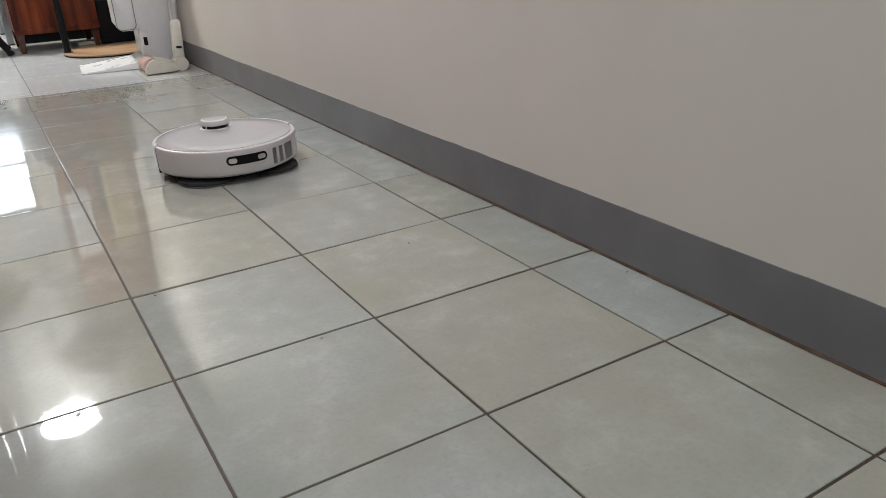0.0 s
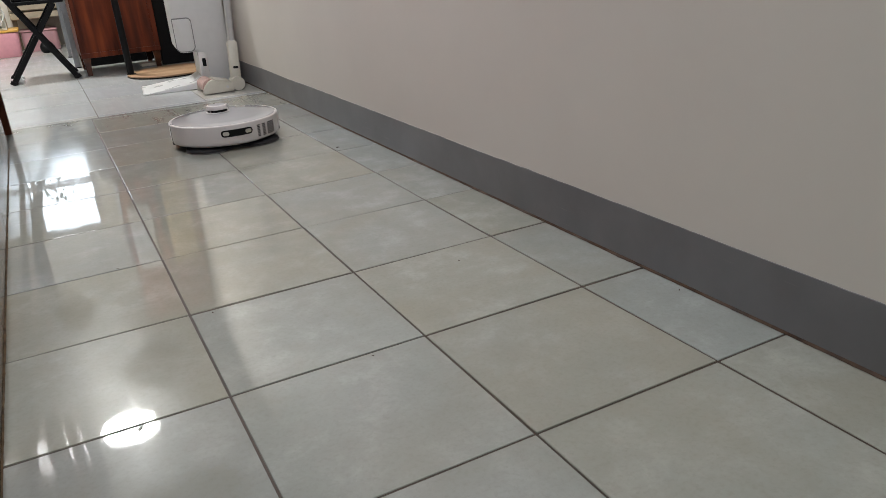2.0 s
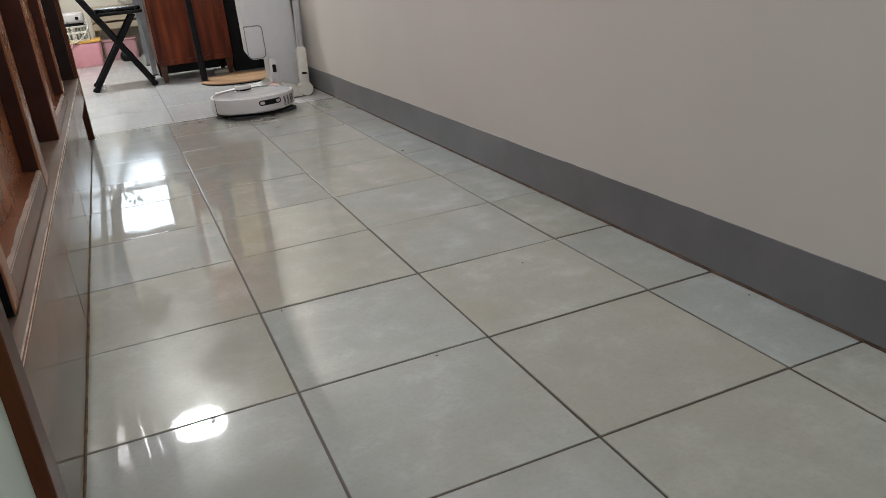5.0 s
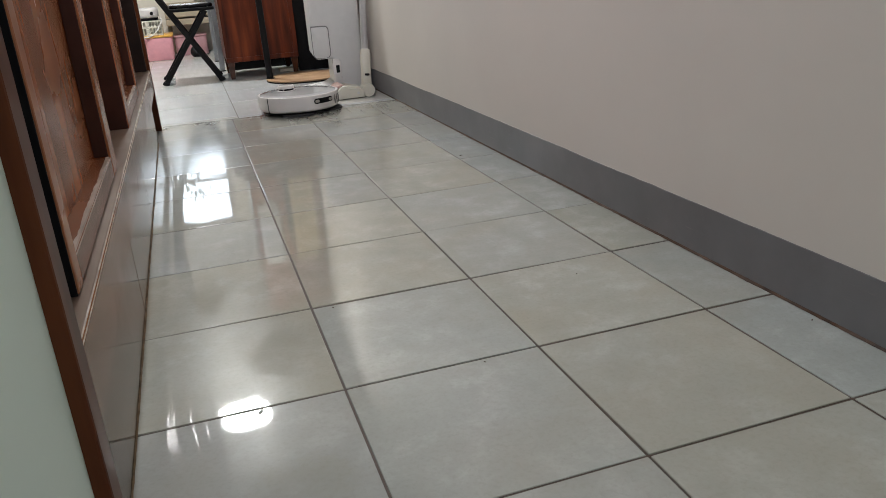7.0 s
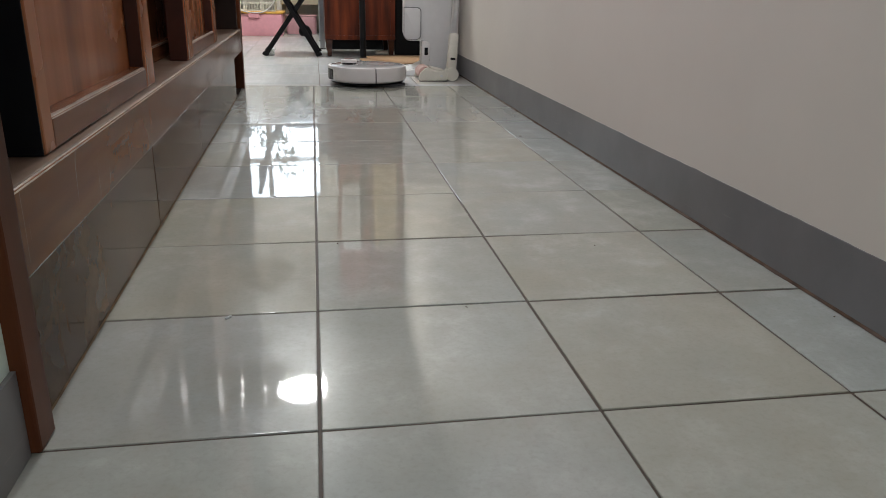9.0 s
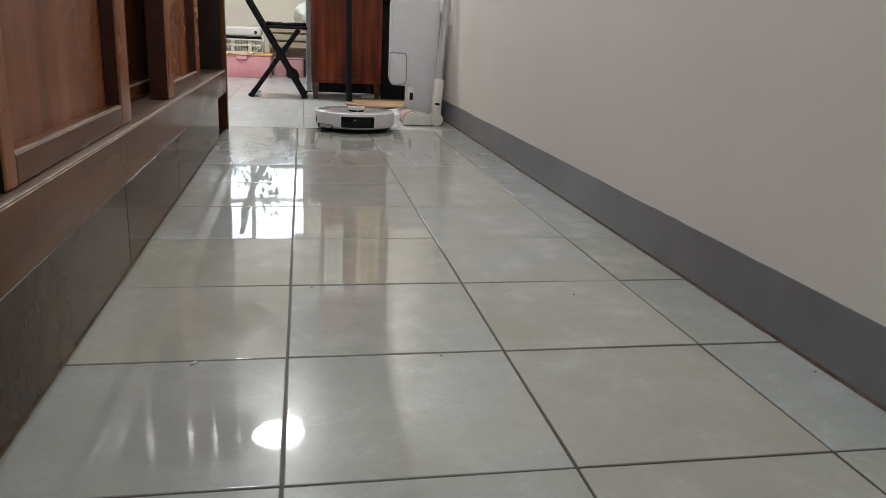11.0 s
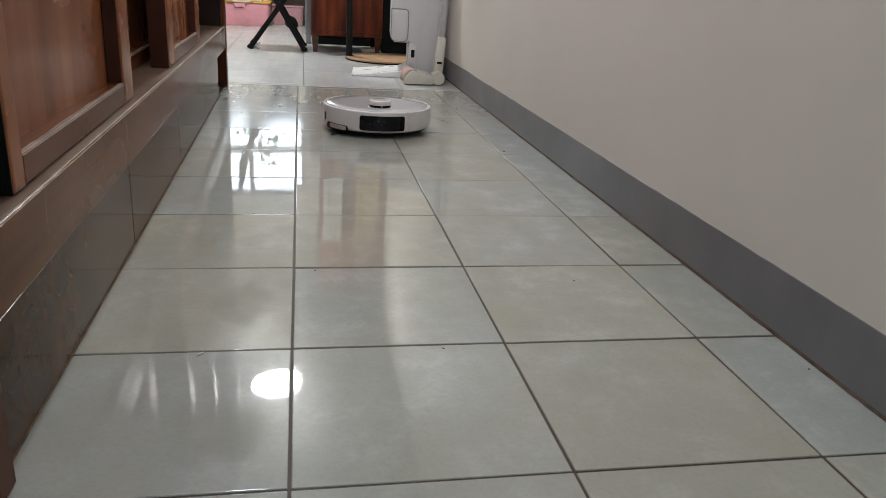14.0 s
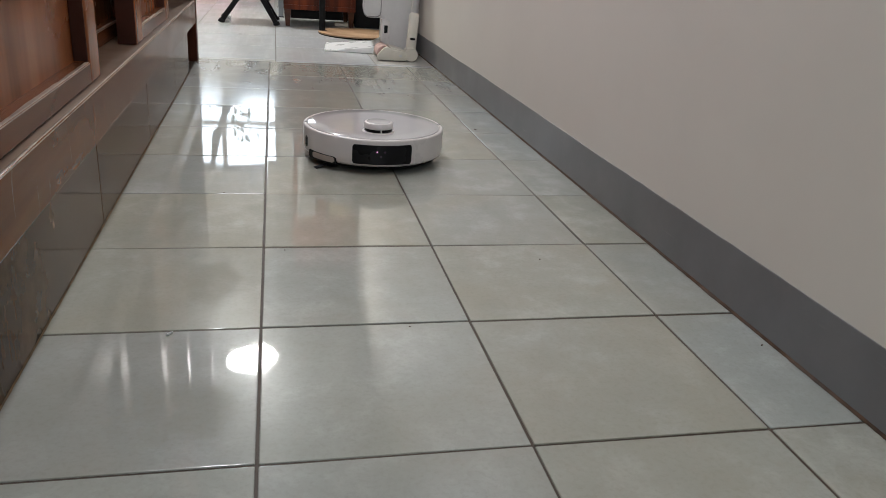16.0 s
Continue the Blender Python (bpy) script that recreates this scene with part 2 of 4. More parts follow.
M = {
    "tile": tile_mat("glazed_tile", (0.305, 0.320, 0.292), (0.415, 0.430, 0.405), (0.322, 0.310, 0.256)),
    "tile_damp": tile_mat("freshly_mopped_tile", (0.315, 0.327, 0.303), (0.405, 0.417, 0.396), (0.325, 0.312, 0.262), 0.4, (0.10, 0.15), 1.3),
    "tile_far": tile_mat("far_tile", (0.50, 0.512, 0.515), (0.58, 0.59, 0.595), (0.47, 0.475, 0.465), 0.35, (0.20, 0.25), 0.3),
    "grout": grout_mat(),
    "wall": wall_mat("cream_wall", (0.595, 0.554, 0.503), (0.648, 0.605, 0.549)),
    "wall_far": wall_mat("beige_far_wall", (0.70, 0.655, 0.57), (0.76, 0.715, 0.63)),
    "mint": wall_mat("mint_wall", (0.70, 0.82, 0.745), (0.74, 0.86, 0.78)),
    "ceiling": wall_mat("ceiling_white", (0.74, 0.74, 0.72), (0.8, 0.8, 0.78)),
    "skirt": skirt_mat(),
    "door_wood": wood_mat("varnished_door_wood", (0.185, 0.060, 0.022), (0.33, 0.118, 0.047), (0.46, 0.19, 0.085), 0.25, "z", 0.7, 0.0, 0.3),
    "rail_wood": wood_mat("varnished_rail_wood", (0.10, 0.034, 0.014), (0.17, 0.063, 0.028), (0.24, 0.10, 0.048), 0.24, "y", 0.7, 0.0, 0.18),
    "beam_wood": worn_wood_mat("worn_beam_wood", (0.085, 0.027, 0.006), (0.165, 0.056, 0.013), (0.24, 0.09, 0.025), 0.15, "y", 0.7, 0.0, 0.12),
    "ledge": plain("pale_rail_ledge", (0.21, 0.15, 0.11), 0.5, vary=0.35, scale=18),
    "track": wood_mat("dusty_track_wood", (0.09, 0.055, 0.035), (0.15, 0.10, 0.07), (0.22, 0.165, 0.12), 0.35, "y", 1.2, 0.0, 0.25),
    "edge_wear": plain("worn_bare_edge", (0.36, 0.30, 0.24), 0.45, vary=0.5, scale=30),
    "post_wood": wood_mat("post_wood", (0.04, 0.014, 0.008), (0.10, 0.032, 0.014), (0.16, 0.055, 0.022), 0.3, "z", 1.0, 0.0, 0.08),
    # dark brown that puts shade into the colour of door edges
    "edge_shade": plain("painted_edge_shade", (0.045, 0.014, 0.008), 0.45, vary=0.3, scale=12, spec=0.2),
    # jamb wood taken almost to black, its shadow put into the colour
    "jamb": plain("jamb_painted_shade", (0.018, 0.008, 0.005), 0.5, vary=0.3, scale=12, spec=0.2),
    "base_tile": base_tile_mat(),
    "joint": plain("rusty_joint", (0.06, 0.034, 0.019), 0.85, vary=0.5, scale=30),
    "ochre_joint": plain("ochre_dirty_joint", (0.13, 0.085, 0.04), 0.8, vary=0.7, scale=30),
    # painted shade for the space behind the doors; also a box lid's black
    "dark": plain("shade_and_lid_black", (0.01, 0.009, 0.008), 0.9, vary=0.2),
    "cab_wood": wood_mat("cabinet_wood", (0.035, 0.006, 0.002), (0.12, 0.022, 0.0055), (0.25, 0.052, 0.012), 0.42, "z", 1.1, 0.05),
    "cab_edge": wood_mat("cabinet_edge", (0.025, 0.007, 0.003), (0.06, 0.018, 0.007), (0.10, 0.033, 0.013), 0.35, "x", 0.8, 0.2),
    "white": plain("white_gloss_plastic", (0.62, 0.592, 0.575), 0.3, coat=0.2, vary=0.02, relief=0),
    "lid": plain("white_polished_lid", (0.47, 0.465, 0.465), 0.03, coat=0.0, vary=0.015, relief=0),
    "white_matt": plain("white_satin_plastic", (0.60, 0.595, 0.585), 0.38, vary=0.03),
    "tray": plain("white_tray_plastic", (0.82, 0.82, 0.81), 0.3, vary=0.02),
    "grey_plastic": plain("pale_grey_plastic", (0.55, 0.55, 0.54), 0.4, vary=0.05),
    "seam": plain("grey_seam", (0.22, 0.22, 0.22), 0.6),
    "black": plain("black_gloss_plastic", (0.006, 0.006, 0.007), 0.25, coat=0.0, vary=0.1, relief=0, spec=0.18),
    "black_matt": plain("black_satin", (0.006, 0.006, 0.007), 0.5, vary=0.2, spec=0.16),
    "rubber": plain("dark_mop_cloth", (0.016, 0.016, 0.018), 0.95, vary=0.35, scale=60, relief=0.4),
    "mop_cloth": plain("grey_mop_cloth", (0.105, 0.10, 0.095), 0.95, vary=0.3, scale=70, relief=0.4),
    "insert": plain("beige_plastic", (0.40, 0.34, 0.29), 0.5, vary=0.05),
    "steel": plain("brushed_contact", (0.62, 0.58, 0.52), 0.32, metal=0.85),
    "lens": plain("camera_lens", (0.06, 0.04, 0.06), 0.05, coat=0.5, vary=0.1, relief=0),
    "cream": plain("cream_plastic", (0.58, 0.555, 0.475), 0.38, vary=0.06),
    "roller": plain("pink_roller", (0.52, 0.35, 0.31), 0.5, vary=0.2, scale=80, relief=0.2),
    "alu": plain("satin_aluminium", (0.55, 0.55, 0.56), 0.36, metal=0.7, vary=0.06),
    "cable": plain("white_cable", (0.62, 0.61, 0.58), 0.5),
    "disc": wood_mat("pale_plywood", (0.30, 0.18, 0.10), (0.39, 0.25, 0.145), (0.46, 0.31, 0.19), 0.45, "x", 0.6, 0.1),
    "pink": plain("pink_plastic", (0.70, 0.33, 0.38), 0.35, vary=0.06),
    "mauve": plain("mauve_plastic", (0.50, 0.28, 0.30), 0.4, vary=0.08),
    "yellow": plain("orange_yellow_plastic", (0.75, 0.42, 0.08), 0.4, vary=0.08),
    "basket": plain("ivory_plastic", (0.66, 0.64, 0.56), 0.45, vary=0.05),
    "beige": plain("beige_board", (0.42, 0.36, 0.26), 0.55, vary=0.12, scale=8),
    "bag": plain("clear_white_bag", (0.70, 0.71, 0.66), 0.3, vary=0.12, scale=12),
    "towel_white": plain("white_cotton", (0.36, 0.35, 0.33), 0.95, vary=0.1),
    "towel_ochre": plain("ochre_cotton", (0.26, 0.19, 0.09), 0.95, vary=0.15),
    "steel_leg": plain("grey_steel", (0.30, 0.31, 0.33), 0.35, metal=0.6, vary=0.1),
    "debris": plain("pale_scrap", (0.7, 0.72, 0.72), 0.5),
    "leaf": plain("green_leaf", (0.06, 0.11, 0.03), 0.5, vary=0.4),
    "frame_alu": plain("window_frame_paint", (0.30, 0.26, 0.22), 0.4),
}
glow, _nt, _b = mat("lamp_diffuser", (0.9, 0.9, 0.88), 0.5)
_b.inputs["Emission Color"].default_value, _b.inputs["Emission Strength"].default_value = (1, 0.985, 0.95, 1), 62.0
M["glow"] = glow
led, _nt, _b = mat("indicator_glow", (0.6, 0.2, 0.4), 0.4)
_b.inputs["Emission Color"].default_value, _b.inputs["Emission Strength"].default_value = (1.0, 0.25, 0.6, 1), 4.0
M["led"] = led
glass, _nt, _b = mat("window_glass", (0.95, 0.98, 0.97), 0.02)
_b.inputs["Transmission Weight"].default_value = 1.0
M["glass"] = glass


# ---------- mesh makers ----------
def block(bm, x0, x1, y0, y1, z0, z1, bevel=0.002, seg=1):
    m = Matrix.Translation(((x0 + x1) / 2, (y0 + y1) / 2, (z0 + z1) / 2)) @ Matrix.Diagonal((x1 - x0, y1 - y0, z1 - z0, 1))
    vs = bmesh.ops.create_cube(bm, size=1, matrix=m)["verts"]
    if bevel:
        es = {e for v in vs for e in v.link_edges}
        bmesh.ops.bevel(bm, geom=list(es), offset=bevel, segments=seg, affect="EDGES", profile=0.5)
    return bm


def boxed(*args, **kw):
    return block(bmesh.new(), *args, **kw)


def lathe(profile, seg=64, bm=None, centre=(0, 0)):
    """Turns a profile of (radius, height) about the z axis."""
    bm = bm or bmesh.new()
    rings = []
    for r, z in profile:
        if r < 1e-6:
            rings.append([bm.verts.new((centre[0], centre[1], z))])
        else:
            rings.append([bm.verts.new((centre[0] + r * math.cos(2 * math.pi * i / seg), centre[1] + r * math.sin(2 * math.pi * i / seg), z)) for i in range(seg)])
    for a, b in zip(rings, rings[1:]):
        for i in range(seg):
            j = (i + 1) % seg
            if len(a) == 1 and len(b) > 1:
                bm.faces.new((a[0], b[j], b[i]))
            elif len(b) == 1 and len(a) > 1:
                bm.faces.new((a[i], a[j], b[0]))
            elif len(a) > 1:
                bm.faces.new((a[i], a[j], b[j], b[i]))
    bmesh.ops.recalc_face_normals(bm, faces=bm.faces)
    return bm


def rod(a, b, r0, r1=None, seg=16, bm=None):
    """A round bar from a to b with closed ends."""
    bm = bm or bmesh.new()
    a, b = Vector(a), Vector(b)
    m = Matrix.Translation((a + b) / 2) @ (b - a).to_track_quat("Z", "Y").to_matrix().to_4x4()
    bmesh.ops.create_cone(bm, cap_ends=True, segments=seg, radius1=r0, radius2=r1 if r1 is not None else r0, depth=(b - a).length, matrix=m)
    return bm


def bar(a, b, w, d, bevel=0.003, up=(0, 1, 0), bm=None):
    """A flat bar from a to b, w wide and d deep along up."""
    bm = bm or bmesh.new()
    a, b = Vector(a), Vector(b)
    zed = (b - a).normalized()
    yy = (Vector(up) - Vector(up).dot(zed) * zed).normalized()
    xx = yy.cross(zed)
    rot = Matrix((xx, yy, zed)).transposed().to_4x4()
    vs = bmesh.ops.create_cube(bm, size=1, matrix=Matrix.Translation((a + b) / 2) @ rot @ Matrix.Diagonal((w, d, (b - a).length, 1)))["verts"]
    bmesh.ops.bevel(bm, geom=list({e for v in vs for e in v.link_edges}), offset=bevel, segments=2, affect="EDGES", profile=0.5)
    return bm


def prism(outline, lo, hi, axis="z", bevel=0.0, seg=3):
    """A solid from a closed outline, drawn out along an axis."""
    bm = bmesh.new()
    put = {"z": lambda p, h: (p[0], p[1], h), "y": lambda p, h: (p[0], h, p[1]), "x": lambda p, h: (h, p[0], p[1])}[axis]
    a = [bm.verts.new(put(p, lo)) for p in outline]
    b = [bm.verts.new(put(p, hi)) for p in outline]
    caps = [bm.faces.new(a), bm.faces.new(b[::-1])]
    for i in range(len(a)):
        j = (i + 1) % len(a)
        bm.faces.new((a[i], b[i], b[j], a[j]))
    bmesh.ops.recalc_face_normals(bm, faces=bm.faces)
    if bevel:
        bmesh.ops.bevel(bm, geom=[e for f in caps for e in f.edges], offset=bevel, segments=seg, affect="EDGES", profile=0.5)
    return bm


def rounded(x0, x1, y0, y1, r, n=5):
    """The outline of a rectangle with round corners; r one radius or four."""
    rs = r if isinstance(r, (list, tuple)) else [r] * 4
    out = []
    for (cx, cy, a0), rr in zip(((x0, y0, 180), (x1, y0, 270), (x1, y1, 0), (x0, y1, 90)), rs):
        sx, sy = (1 if cx == x0 else -1), (1 if cy == y0 else -1)
        for k in range(n + 1):
            a = radians(a0 + 90 * k / n)
            out.append((cx + sx * rr + rr * math.cos(a), cy + sy * rr + rr * math.sin(a)))
    return out


def tube(points, r, seg=8):
    """A bent round cable through points, smoothed."""
    pts = [Vector(p) for p in points]
    fine = []
    for i in range(len(pts) - 1):
        p0, p1, p2, p3 = pts[max(i - 1, 0)], pts[i], pts[i + 1], pts[min(i + 2, len(pts) - 1)]
        for k in range(8):
            t = k / 8
            fine.append(0.5 * ((2 * p1) + (p2 - p0) * t + (2 * p0 - 5 * p1 + 4 * p2 - p3) * t * t + (3 * p1 - p0 - 3 * p2 + p3) * t ** 3))
    fine.append(pts[-1])
    bm = bmesh.new()
    rings = []
    for i, p in enumerate(fine):
        d = (fine[min(i + 1, len(fine) - 1)] - fine[max(i - 1, 0)]).normalized()
        u = d.cross(Vector((0.3, 1, 0.2))).normalized()
        w = d.cross(u)
        rings.append([bm.verts.new(p + r * (math.cos(2 * math.pi * k / seg) * u + math.sin(2 * math.pi * k / seg) * w)) for k in range(seg)])
    for a, b in zip(rings, rings[1:]):
        for k in range(seg):
            bm.faces.new((a[k], a[(k + 1) % seg], b[(k + 1) % seg], b[k]))
    bm.faces.new(rings[0][::-1]), bm.faces.new(rings[-1])
    bmesh.ops.recalc_face_normals(bm, faces=bm.faces)
    return bm


def arc_patch(r, a0, a1, z0, z1, thick=0.003, n=20, corner=0.0):
    """A plate bent round the z axis, its outer face at radius r + thick, with cut corners."""
    bm = bmesh.new()
    cols = []
    for i in range(n + 1):
        a = radians(a0 + (a1 - a0) * i / n)
        s = min(i, n - i) / n * abs(radians(a1 - a0)) * r
        c = 0 if s >= corner else corner - math.sqrt(max(0, corner ** 2 - (corner - s) ** 2))
        lo, hi = z0 + c, z1 - c
        cols.append([bm.verts.new((q * math.cos(a), q * math.sin(a), z)) for q, z in ((r - 0.004, lo), (r + thick, lo), (r + thick, hi), (r - 0.004, hi))])
    for p, q in zip(cols, cols[1:]):
        for k in range(4):
            bm.faces.new((p[k], q[k], q[(k + 1) % 4], p[(k + 1) % 4]))
    bm.faces.new(cols[0]), bm.faces.new(cols[-1][::-1])
    bmesh.ops.recalc_face_normals(bm, faces=bm.faces)
    return bm


def part(name, bm, material, parent=None, label="", smooth=False):
    """Links a bmesh as one mesh object, under a thing or a part if one is given."""
    me = bpy.data.meshes.new(name)
    bm.to_mesh(me)
    bm.free()
    me.materials.append(M[material])
    ob = new(name, me)
    if smooth:
        me.shade_smooth()
        me.set_sharp_from_angle(angle=radians(35))
    ob.parent = parent
    if label:
        tagged(ob, label)
    return ob


def thing(name, at, label, category, group=""):
    ob = new(name)
    ob.empty_display_size = 0.05
    ob.matrix_world = pose(*at) if len(at) in (3, 6) else at
    return tagged(ob, label, category, group)


def setting(name, bm, material, label, category="", parent=None):
    return tagged(part(name, bm, material, parent), label, category, "", "structure")


# ---------- setting ----------
T = 0.30          # tile pitch in the passage
EAST, WEST = 0.7335, -0.29
THRESH = 2.45     # where the passage floor meets the room's floor
NORTH, SOUTH, HIGH = 6.4, -3.5, 2.6

floor = setting("floor", boxed(-2.2, 0.8, SOUTH, NORTH, -0.06, -0.0016, bevel=0), "grout", "brown grout bed of the glazed tile floor", "floor")


def slab_mesh(name, w, d, material):
    """One glazed tile with eased edges, its top at z = 0."""
    bm = block(bmesh.new(), -w / 2, w / 2, -d / 2, d / 2, -0.008, 0.0, bevel=0.0015, seg=3)
    me = bpy.data.meshes.new(name)
    bm.to_mesh(me)
    bm.free()
    me.materials.append(M[material])
    return me


wall_east = setting("wall_east", boxed(0.7345, 0.86, SOUTH, NORTH, 0, HIGH, bevel=0), "wall", "long plain cream painted wall", "wall")


def skirting(name, x0, x1, y0, y1, h, n, label):
    """Painted skirting band with a slightly uneven upper edge."""
    bm = bmesh.new()
    rows = []
    for i in range(n + 1):
        y = y0 + (y1 - y0) * i / n
        top = h + 0.0025 * noise.noise((x0, y * 3.1, 0)) + 0.0012 * noise.noise((x0, y * 23, 4))
        rows.append([bm.verts.new(p) for p in ((x0, y, 0), (x0, y, top - 0.0006), ((x0 * 3 + x1) / 4, y, top), (x1, y, top), (x1, y, 0))])
    for a, b in zip(rows, rows[1:]):
        for k in range(5):
            bm.faces.new((a[k], b[k], b[(k + 1) % 5], a[(k + 1) % 5]))
    bm.faces.new(rows[0]), bm.faces.new(rows[-1][::-1])
    bmesh.ops.recalc_face_normals(bm, faces=bm.faces)
    return setting(name, bm, "skirt", label, "skirting")


baseboard = skirting("baseboard_1", EAST, 0.7372, SOUTH, NORTH, 0.100, 420, "dark grey painted skirting band along the cream wall")


def dirt_line(x, y0, y1, n, k=1.0):
    """The uneven brown joint between skirting and floor."""
    bm = bmesh.new()
    prev = None
    for i in range(n + 1):
        y = y0 + (y1 - y0) * i / n
        w = 0.0035 + 0.003 * max(0, noise.noise((1.7, y * 9, 2))) + 0.0015 * noise.noise((5, y * 60, 2))
        w *= k
        cur = [bm.verts.new(p) for p in ((x - w, y, 0.0006), (x - w * 0.3, y, 0.003 * k), (x + 0.001, y, 0.005 * k), (x + 0.001, y, 0))]
        if prev:
            for q in range(4):
                bm.faces.new((prev[q], cur[q], cur[(q + 1) % 4], prev[(q + 1) % 4]))
        prev = cur
    bmesh.ops.recalc_face_normals(bm, faces=bm.faces)
    return bm


part("joint_line", dirt_line(EAST, -1.2, 3.2, 500), "joint", baseboard, "rusty brown dirty joint")

wall_mint = setting("wall_mint", boxed(-0.45, -0.276, SOUTH, -0.306, 0, HIGH, bevel=0), "mint", "pale mint green painted wall beside the wooden door frame", "wall")
skirting("baseboard_2", -0.2765, -0.2705, SOUTH, -0.307, 0.09, 60, "grey painted skirting below the mint wall")
# unseen end wall; the opening left in it is made up for the fill
setting("wall_south", boxed(-0.283, 0.736, SOUTH - 0.12, SOUTH, 0, 1.0, bevel=0), "wall", "plain cream wall closing the passage", "wall")
setting("wall_south_head", boxed(-0.283, 0.736, SOUTH - 0.12, SOUTH, 2.3, HIGH, bevel=0), "wall", "unseen plain cream wall above the added opening for a fill lamp", "wall")
setting("wall_return", boxed(-2.2, -0.36, 2.36, 2.46, 0, HIGH, bevel=0), "wall", "plain cream wall behind the sliding doors", "wall")
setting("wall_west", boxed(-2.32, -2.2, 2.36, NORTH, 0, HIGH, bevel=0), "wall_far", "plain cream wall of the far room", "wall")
# backing panel coloured near black in place of unlit depth
setting("closet_back", boxed(-0.80, -0.74, -0.306, 2.36, 0, 2.12, bevel=0), "dark", "near-black panel painting the unlit space behind the sliding doors", "wall")
setting("ceiling", boxed(-2.32, 0.86, SOUTH - 0.12, NORTH + 0.12, HIGH, HIGH + 0.1, bevel=0), "ceiling", "plain white ceiling", "ceiling")

# two more added panels with the darkness in their colour
setting("closet_end", boxed(-0.74, -0.441, 2.33, 2.358, 0, 2.12, bevel=0), "dark", "near-black end panel, shade painted in, behind the doors", "wall")
setting("closet_top", boxed(-0.80, -0.45, -0.306, 2.36, 2.12, 2.18, bevel=0), "dark", "near-black top panel, shade painted in, behind the doors", "wall")

# far wall with its window
WX0, WX1, WZ0, WZ1 = -1.45, 0.05, 0.86, 1.62
bm = bmesh.new()
block(bm, -2.32, WX0, NORTH, NORTH + 0.12, 0, HIGH, bevel=0)
block(bm, WX1, 0.86, NORTH, NORTH + 0.12, 0, HIGH, bevel=0)
block(bm, WX0, WX1, NORTH, NORTH + 0.12, 0, WZ0, bevel=0)
block(bm, WX0, WX1, NORTH, NORTH + 0.12, WZ1, HIGH, bevel=0)
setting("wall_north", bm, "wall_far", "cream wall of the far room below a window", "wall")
window = tagged(new("window_1"), "window with dark frame and bright daylight", "window", "", "structure")
window.location = (0, NORTH + 0.06, 0)
for a in (WX0 + 0.02, -0.97, -0.46, WX1 - 0.02):
    part("window_frame", boxed(a - 0.02, a + 0.02, -0.03, 0.03, WZ0, WZ1), "frame_alu", window)
for z in (WZ0 + 0.02, 1.20, WZ1 - 0.02):
    part("window_rail", boxed(WX0 + 0.04, WX1 - 0.04, -0.022, 0.022, z - 0.018, z + 0.018), "frame_alu", window)

# shrub outside the window
shrub = thing("shrub", (-0.75, 6.95, -0.32), "leafy green shrub outside the window", "shrub")
part("stem", rod((0, 0, -0.06), (0.03, 0.02, 1.5), 0.02, 0.008, 10), "post_wood", shrub)
for s in range(9):
    a = s * 2.4
    part("limb", rod((0.01, 0, 0.7 + 0.07 * s), (0.5 * math.cos(a), 0.12 * math.sin(a), 1.15 + 0.07 * s), 0.008, 0.003, 6), "post_wood", shrub)
leaf_rng = random.Random(3)
bm = bmesh.new()
for k in range(420):
    s = leaf_rng.randrange(9)
    u = leaf_rng.uniform(0.35, 1.15)
    c = Vector((0.5 * math.cos(s * 2.4) * u, 0.12 * math.sin(s * 2.4) * u, 0.7 + 0.07 * s + 0.45 * u)) + Vector([leaf_rng.gauss(0, 0.07) for _ in range(3)])
    m = Matrix.Translation(c) @ Euler([leaf_rng.uniform(0, 6.28) for _ in range(3)]).to_matrix().to_4x4()
    l, w = leaf_rng.uniform(0.05, 0.09), leaf_rng.uniform(0.018, 0.03)
    q = [bm.verts.new(m @ Vector(p)) for p in ((0, 0, 0), (l * 0.4, w, 0.006), (l, 0, -0.01), (l * 0.4, -w, 0.006))]
    bm.faces.new(q)
tagged(part("leaves", bm, "leaf", shrub), kind="stuff")

# ceiling lamp of the far room
lamp = thing("ceiling_lamp", (LAMP[0], LAMP[1], HIGH), "round white ceiling lamp, switched on", "lamp")
part("lamp_base", lathe([(0, 0), (0.2, 0), (0.205, -0.012), (0.2, -0.034), (0, -0.034)], 48), "white_matt", lamp, smooth=True)
part("diffuser", lathe([(0.19, -0.0345), (0.19, -0.038), (0.185, -0.042), (0.1, -0.046), (0, -0.047)], 48), "glow", lamp, smooth=True)

# ---------- wooden partition with sliding doors ----------
# the partition stands a little askew to the tile joints
SKEW = pose(-0.29, 1.3, 0, 0, 0, 0.458) @ pose(0.29, -1.3, 0)
sill = tagged(new("door_sill"), "raised sill of brown wall tiles under a varnished wooden beam", "sill", "", "structure")
sill.matrix_world = SKEW
part("core", boxed(-0.44, -0.3, -0.26, 2.075, 0, 0.15, bevel=0), "grout", sill)
joints = [-0.262, 0.42, 1.025, 1.63, 2.08]
for a, b in zip(joints, joints[1:]):
    part("wall_tile", boxed(-0.3, WEST, a + 0.001, b - 0.001, 0.0005, 0.153, bevel=0.0015), "base_tile", sill)
part("beam", boxed(-0.44, WEST + 0.009, -0.262, 2.40, 0.1545, 0.243, bevel=0.004, seg=2), "beam_wood", sill, "orange-brown varnished beam")
part("track_top", boxed(-0.44, WEST + 0.0058, -0.2615, 2.3515, 0.2422, 0.2447, bevel=0.0008), "track", sill, "dusty grey-brown track on the beam")
